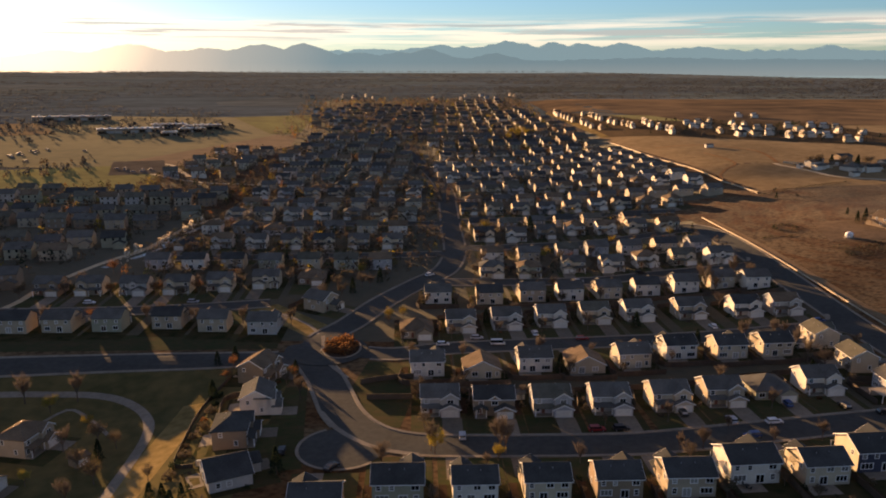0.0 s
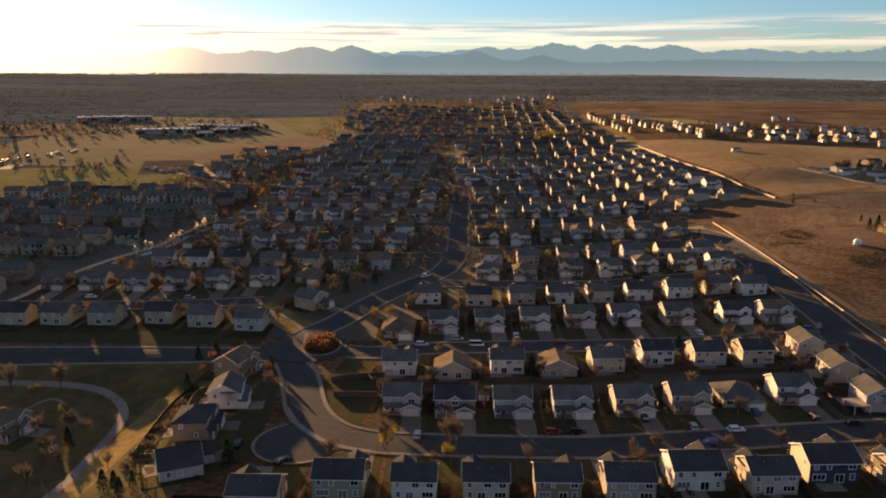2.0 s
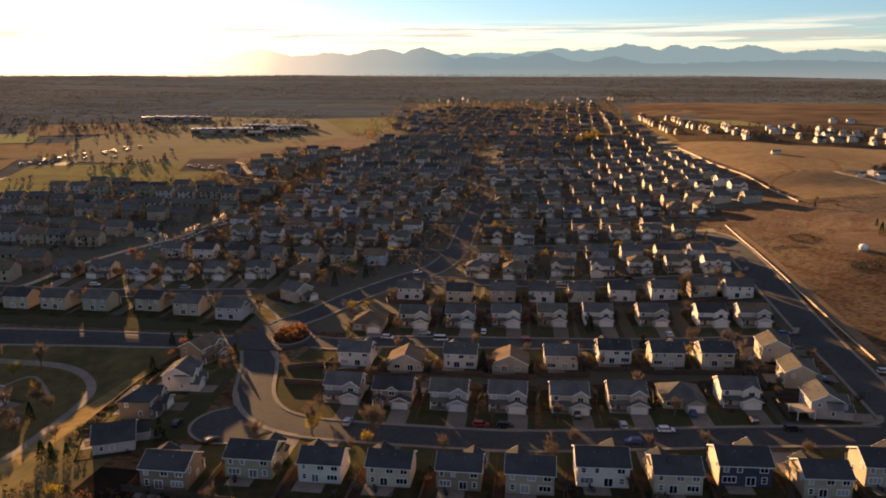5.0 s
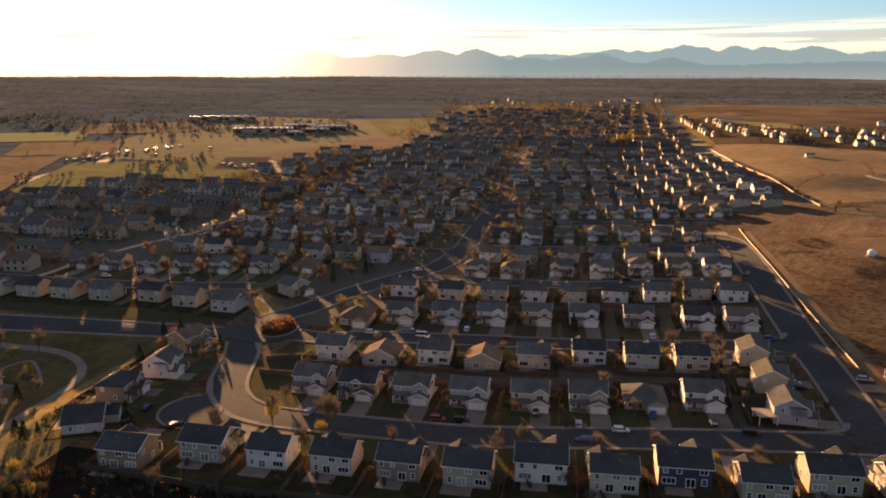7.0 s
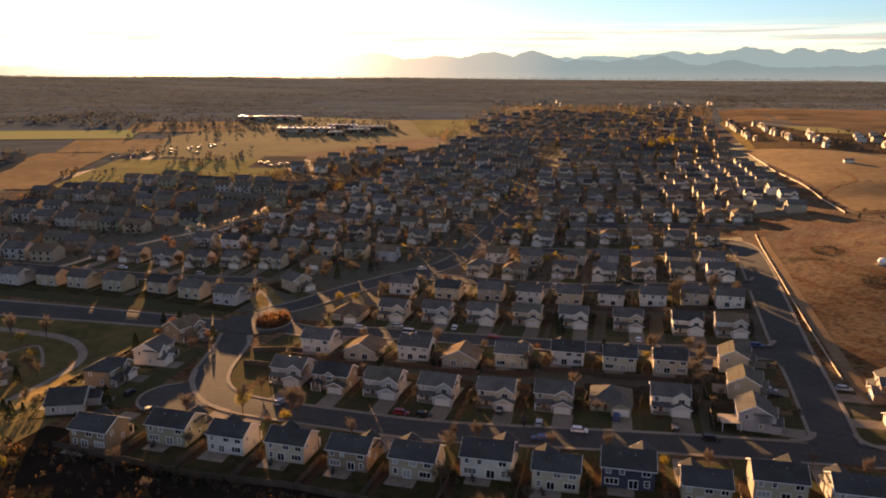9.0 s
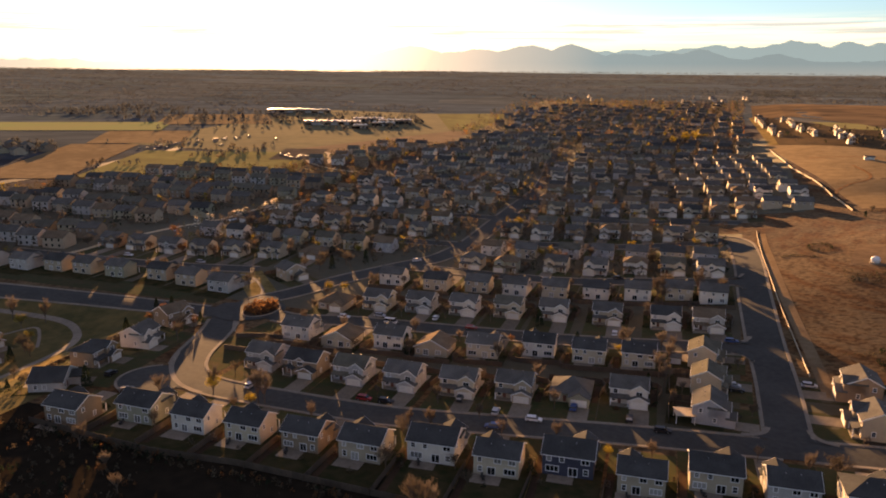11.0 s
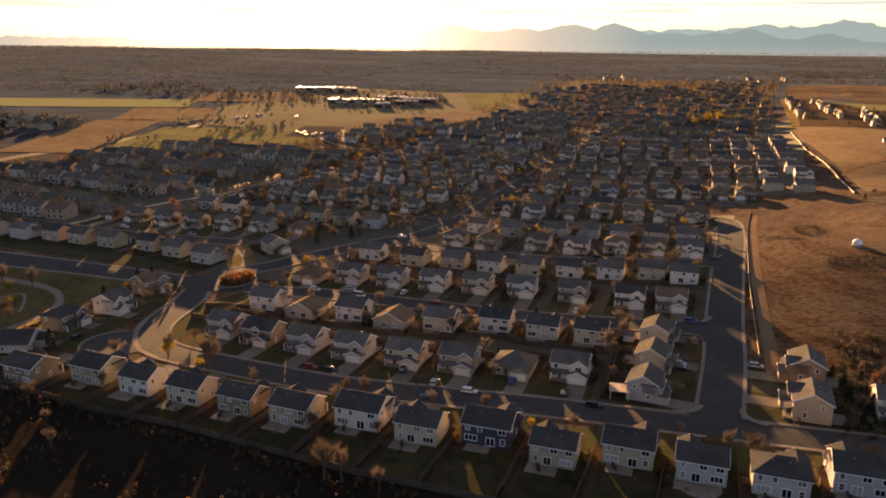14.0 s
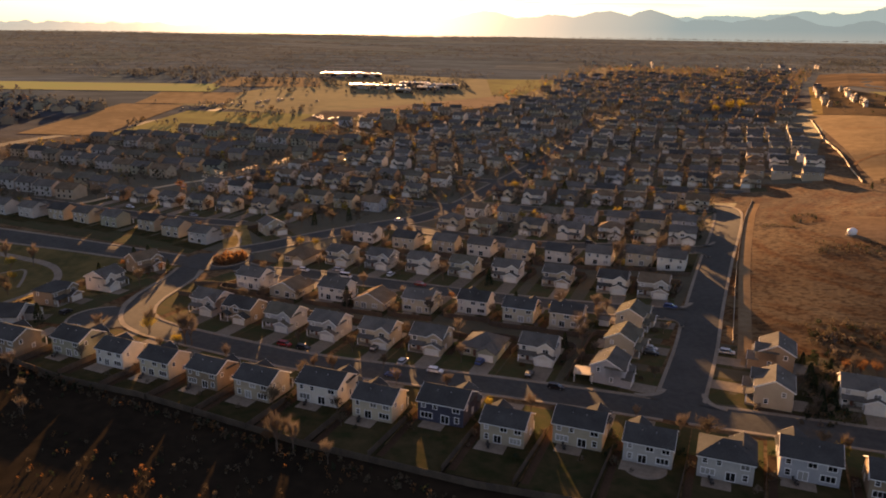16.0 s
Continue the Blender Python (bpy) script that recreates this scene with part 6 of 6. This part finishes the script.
def build_car(paint, van):
    top = new("van" if van else "car")
    L, H = (2.5, 1.95) if van else (2.25, 1.45)
    bm = bmesh.new()
    prism(bm, [(-L, 0.32), (L, 0.32), (L, 0.72), (L - 0.9, 0.92), (-L + 0.1, 0.95), (-L, 0.8)], "y", -0.87, 0.87)
    bmesh.ops.recalc_face_normals(bm, faces=bm.faces)
    bmesh.ops.bevel(bm, geom=bm.edges[:], offset=0.07, segments=2, affect="EDGES")
    part("body", bm, paint, top)
    prof = [(-L + 0.15, 0.9), (-L + 0.4, H), (L - 1.7, H), (L - 0.95, 0.9)] if not van else [(-L + 0.05, 0.9), (-L + 0.1, H), (L - 1.0, H), (L - 0.5, 0.9)]
    part("cabin_glass", made(lambda b: prism(b, prof, "y", -0.76, 0.76)), glass_m, top)
    part("cabin_roof", made(lambda b: prism(b, [(prof[1][0] - 0.02, H - 0.03), (prof[1][0] + 0.08, H + 0.05), (prof[2][0] - 0.08, H + 0.05), (prof[2][0] + 0.05, H - 0.03)], "y", -0.78, 0.78)), paint, top)
    for sx in (-L + 0.75, L - 0.8):
        for sy in (-0.8, 0.8):
            bm = bmesh.new()
            bmesh.ops.create_cone(bm, segments=14, radius1=0.33, radius2=0.33, depth=0.22, cap_ends=True)
            wheel = part("wheel", bm, rubber, top, where=pose(sx, sy, 0.33, 90))
            bm = bmesh.new()
            bmesh.ops.create_cone(bm, segments=10, radius1=0.19, radius2=0.17, depth=0.25, cap_ends=True)
            part("rim", bm, steel, wheel)
    return top


def car(x, y, rot, paint, van=False):
    m = pose(x, y, land(x, y) + 0.16, 0, 0, rot)
    if (paint, van) in car_first:
        t = copy_thing(car_first[paint, van], m)
    else:
        t = car_first[paint, van] = build_car(CAR_PAINT[paint], van)
        t.matrix_basis = m
    tagged(t, ("white", "black", "blue", "red", "silver")[paint] + (" delivery van" if van else " car") + " parked by the kerb", "van" if van else "car", "parked cars", "thing")


for c in ((89, 191.3, 7, 0), (80, 183.4, 187, 2), (40.5, 186.9, 3, 3), (47, 187.4, 3, 1), (0, 251.5, 3, 0), (19, 252.5, 3, 0, True), (138, 270, 8, 2), (49, 257.5, 4, 3), (97.5, 203, 92, 2), (122, 197.3, 7, 1), (-26.5, 167, 60, 1), (140, 231, 2, 1), (139, 234, 0, 4), (66, 197, 95, 1), (33, 263, 95, 0),
          (99, 269, 95, 0), (5, 183, 90, 4), (113, 201.5, 95, 1), (12, 258, 3, 4), (78, 192.5, 96, 4), (160, 240, 3, 4), (-40, 175, 95, 1), (-6, 338, 40, 0), (60, 329, 3, 4), (90, 340.5, 6, 1), (-140, 292.5, 3, 0), (-100, 296, 4, 4)):
    car(*c)

# ---- farm, tank and far buildings ----
tank = new("storage_tank")
tank.matrix_basis = pose(192, 356.3, land(192, 356.3))
bm = bmesh.new()
bmesh.ops.create_uvsphere(bm, u_segments=24, v_segments=12, radius=1.9)
for v in bm.verts:
    v.co.z = max(-0.2, v.co.z * 0.8 + 1.3) if v.co.z > -1.2 else -0.2
part("shell", bm, tank_m, tank)
part("base", made(lambda b: bmesh.ops.create_cone(b, segments=24, radius1=2.3, radius2=2.2, depth=0.5, cap_ends=True)), concrete, tank)
tagged(tank, "white domed tank on a concrete base in the dry field", "tank")
house(216, 368, 200, "g", 1, TAN, 1, True, "farm houses")
house(291.4, 549, 30, "h", 1, WHITE, 0, False, "farm houses")


def shed(x, y, w, d, h, rot, wall, roof, label, name="shed"):
    top = new(name)
    top.matrix_basis = pose(x, y, land(x, y), 0, 0, rot)
    part("wall", gable_walls("x", 0, d / 2, -0.8, h, d * 0.2, -w / 2, w / 2), WALLS[wall], top)
    part("roof", gable_roof("x", 0, d / 2, h, d * 0.2, -w / 2 - 0.3, w / 2 + 0.3), ROOFS[roof], top)
    part("door", plain(-1.2, 1.2, -d / 2 - 0.06, -d / 2 + 0.02, 0, min(2.4, h - 0.3)), door_m, top)
    tagged(top, label, "shed", "farm sheds", "thing")


for a in ((270.1, 552.7, 9, 5, 3, 20, WHITE, 0), (277.9, 557, 7, 4, 2.6, -10, BEIGE, 1), (303.3, 545.5, 12, 7, 3.6, 15, WHITE, 2), (258.9, 557.8, 6, 3, 2.4, 40, WHITE, 0), (313.5, 552.2, 10, 5, 3, 5, CREAM, 1), (270.8, 563.1, 12, 6, 3.4, 25, WHITE, 1), (288.6, 565.2, 9, 5, 3, -15, TAN, 1), (322.2, 557.8, 12, 7, 4, 10, WHITE, 0), (278.6, 570.9, 8, 6, 3.5, 60, WHITE, 2), (301.5, 582.6, 12, 8, 4, 20, TAN, 2), (284.6, 530.9, 6, 4, 2.6, 15, WHITE, 0), (224.2, 358.1, 7, 5, 2.8, 30, TAN, 1), (230.6, 671.1, 7, 3, 2.4, 10, WHITE, 0), (-92, 178, 4, 3, 2.2, 60, TAN, 1), (121.2, 248.7, 3.5, 3, 2.2, 5, WHITE, 0), (22, 208, 3, 2.5, 2.1, 4, WHITE, 0)):
    shed(*a, "small gabled outbuilding with plain door")


def store(x, y, w, d, h, rot):
    top = new("store_building")
    top.matrix_basis = pose(x, y, land(x, y), 0, 0, rot)
    part("wall", plain(-w / 2, w / 2, -d / 2, d / 2, -3, h), WALLS[TAN], top)
    part("roof", plain(-w / 2 + 0.4, w / 2 - 0.4, -d / 2 + 0.4, d / 2 - 0.4, h - 0.5, h + 0.05), flat_roof, top)
    part("parapet", made(lambda b: [box(b, *q, h, h + 0.22) for q in ((-w / 2, w / 2, -d / 2, -d / 2 + 0.4), (-w / 2, w / 2, d / 2 - 0.4, d / 2), (-w / 2, -w / 2 + 0.4, -d / 2, d / 2), (w / 2 - 0.4, w / 2, -d / 2, d / 2))]), trim_m, top)
    for i in range(5):
        u = -w * 0.38 + w * 0.19 * i
        part("roof_unit", plain(u - 1.5, u + 1.5, -d * 0.1 - 1.2, -d * 0.1 + 1.2, h, h + 1.6), steel, top)
        part("shop_window", plain(u - 4, u + 4, -d / 2 - 0.08, -d / 2 + 0.02, 0.5, 3.6), glass_m, top)
    tagged(top, "low flat-roofed shop building far off on the plain", "building", "shop buildings", "thing")


for a in ((-380.6, 910.5, 46, 13, 6, 25), (-353.8, 932.1, 36, 18, 5, 25), (-342.6, 973.8, 42, 11, 6, 22), (-298.9, 966.8, 46, 9, 6, 22), (-312.4, 888.7, 18, 8, 5, 22), (-301.6, 935.5, 30, 9, 5, 22), (-518.4, 1058.4, 70, 10, 6, 28), (-481.9, 1068.6, 50, 9, 6, 28)):
    store(*a)
tv, tf = [], []
for i in range(26):
    s = i / 26
    x, y = -421.3 + 33.5 * s + rnd.uniform(-5, 5) + (50 * rnd.random() if i % 3 == 0 else 0), 610.5 + 149.4 * s + rnd.uniform(-4, 4)
    q = pose(x, y, land(x, y) + 0.3, 0, 0, rnd.choice((70, 250, 80)))
    for w, l, z0, z1 in ((0.9, 2.2, 0.3, 0.9), (0.75, 1.2, 0.9, 1.5)):
        k = len(tv)
        tv += [q @ Vector(p) for p in ((-l, -w, z0), (l, -w, z0), (l, w, z0), (-l, w, z0), (-l * 0.9, -w * 0.9, z1), (l * 0.85, -w * 0.9, z1), (l * 0.85, w * 0.9, z1), (-l * 0.9, w * 0.9, z1))]
        tf += [tuple(k + e for e in f) for f in ((4, 5, 6, 7), (0, 1, 5, 4), (1, 2, 6, 5), (2, 3, 7, 6), (3, 0, 4, 7))]
for i in range(15):
    q0 = pose(-257.9, 652.2, 0, 0, 0, 20) @ Vector((-17 + 6.6 * (i % 5), -30 + 10.5 * (i // 5) + rnd.uniform(-0.5, 0.5), 0))
    if rnd.random() < 0.4:
        q = pose(q0.x, q0.y, land(q0.x, q0.y) + 0.5, 0, 0, 20 + rnd.choice((0, 180)))
        for w, l, z0, z1 in ((0.9, 2.2, 0.3, 0.9), (0.75, 1.2, 0.9, 1.5)):
            k = len(tv)
            tv += [q @ Vector(p) for p in ((-l, -w, z0), (l, -w, z0), (l, w, z0), (-l, w, z0), (-l * 0.9, -w * 0.9, z1), (l * 0.85, -w * 0.9, z1), (l * 0.85, w * 0.9, z1), (-l * 0.9, w * 0.9, z1))]
            tf += [tuple(k + e for e in f) for f in ((4, 5, 6, 7), (0, 1, 5, 4), (1, 2, 6, 5), (2, 3, 7, 6), (3, 0, 4, 7))]
tagged(new("distant_cars", mesh_of("distant_cars", tv, tf, mat("far_car_paint", (0.16, 0.16, 0.17), (0.07, 0.07, 0.08), rough=0.6, spec=0.25))), "tiny cars glinting on the far road and parking lot", "cars", kind="stuff")


# ---- back yard furniture ----
def patio_table(m):
    top = new("patio_table")
    top.matrix_basis = m
    part("tabletop", made(lambda b: bmesh.ops.create_cone(b, segments=16, radius1=0.62, radius2=0.62, depth=0.05, cap_ends=True)), steel_dark, top, where=pose(0, 0, 0.74))
    part("pedestal", made(lambda b: bmesh.ops.create_cone(b, segments=10, radius1=0.28, radius2=0.06, depth=0.74, cap_ends=True)), steel_dark, top, where=pose(0, 0, 0.36))
    return tagged(top, "round dark metal patio table on a slab", "table", "patio tables", "thing")


def patio_chair(m):
    top = new("patio_chair")
    top.matrix_basis = m
    part("seat", plain(-0.26, 0.26, -0.26, 0.26, 0.40, 0.46), steel_dark, top)
    part("backrest", made(lambda b: prism(b, [(0.22, 0.46), (0.28, 0.46), (0.40, 1.0), (0.35, 1.0)], "x", -0.26, 0.26)), steel_dark, top)
    for x in (-0.22, 0.22):
        for y in (-0.22, 0.22):
            part("leg", plain(x - 0.025, x + 0.025, y - 0.025, y + 0.025, 0, 0.41), steel_dark, top)
    return tagged(top, "dark metal patio chair beside a table", "chair", "patio chairs", "thing")


steel_dark = mat("dark_metal", (0.03, 0.028, 0.028), rough=0.5)
table_one = chair_one = None
for i, (x, y, rot, k, s) in enumerate(front_lots):
    if i % 3 == 2:
        continue
    base = pose(x, y, land(x, y) + 0.09, 0, 0, rot) @ pose(2.6, 6.4, 0)
    if table_one is None:
        table_one = patio_table(base)
    else:
        copy_thing(table_one, base)
    for a in (20, 200):
        q = base @ pose(0, 0, 0, 0, 0, a) @ pose(0, 0.95, 0)
        if chair_one is None:
            chair_one = patio_chair(q)
        else:
            copy_thing(chair_one, q)

disc("patio", 151.9, 168.6, 4.7, 4.4, 0.13, concrete, "rounded pale concrete patio behind a house", "patio", thick=0.2)

cover = new("patio_cover")
cover.matrix_basis = pose(126.8, 206.8, land(126.8, 206.8), 0, 0, 12)
part("cover_roof", plain(-2.7, 2.7, -2.8, 2.8, 2.45, 2.62), WALLS[BEIGE], cover)
for x in (-2.4, 2.4):
    for y in (-2.5, 2.5):
        part("post", plain(x - 0.08, x + 0.08, y - 0.08, y + 0.08, -0.1, 2.45), trim_m, cover)
tagged(cover, "flat white patio cover on posts beside a house", "patio cover")

# the slate-blue house has one cream end wall
for o in list(bpy.data.objects):
    if o.parent is None and o.name.split(".")[0] == "house" and abs(o.matrix_basis.translation.x - 103) < 0.1 and abs(o.matrix_basis.translation.y - 170.5) < 0.1:
        part("end_siding", gable_walls("x", 0, 4.78, -1.0, 5.48, 2.5, 5.9, 5.93), WALLS[CREAM], o, "cream boarded end wall")
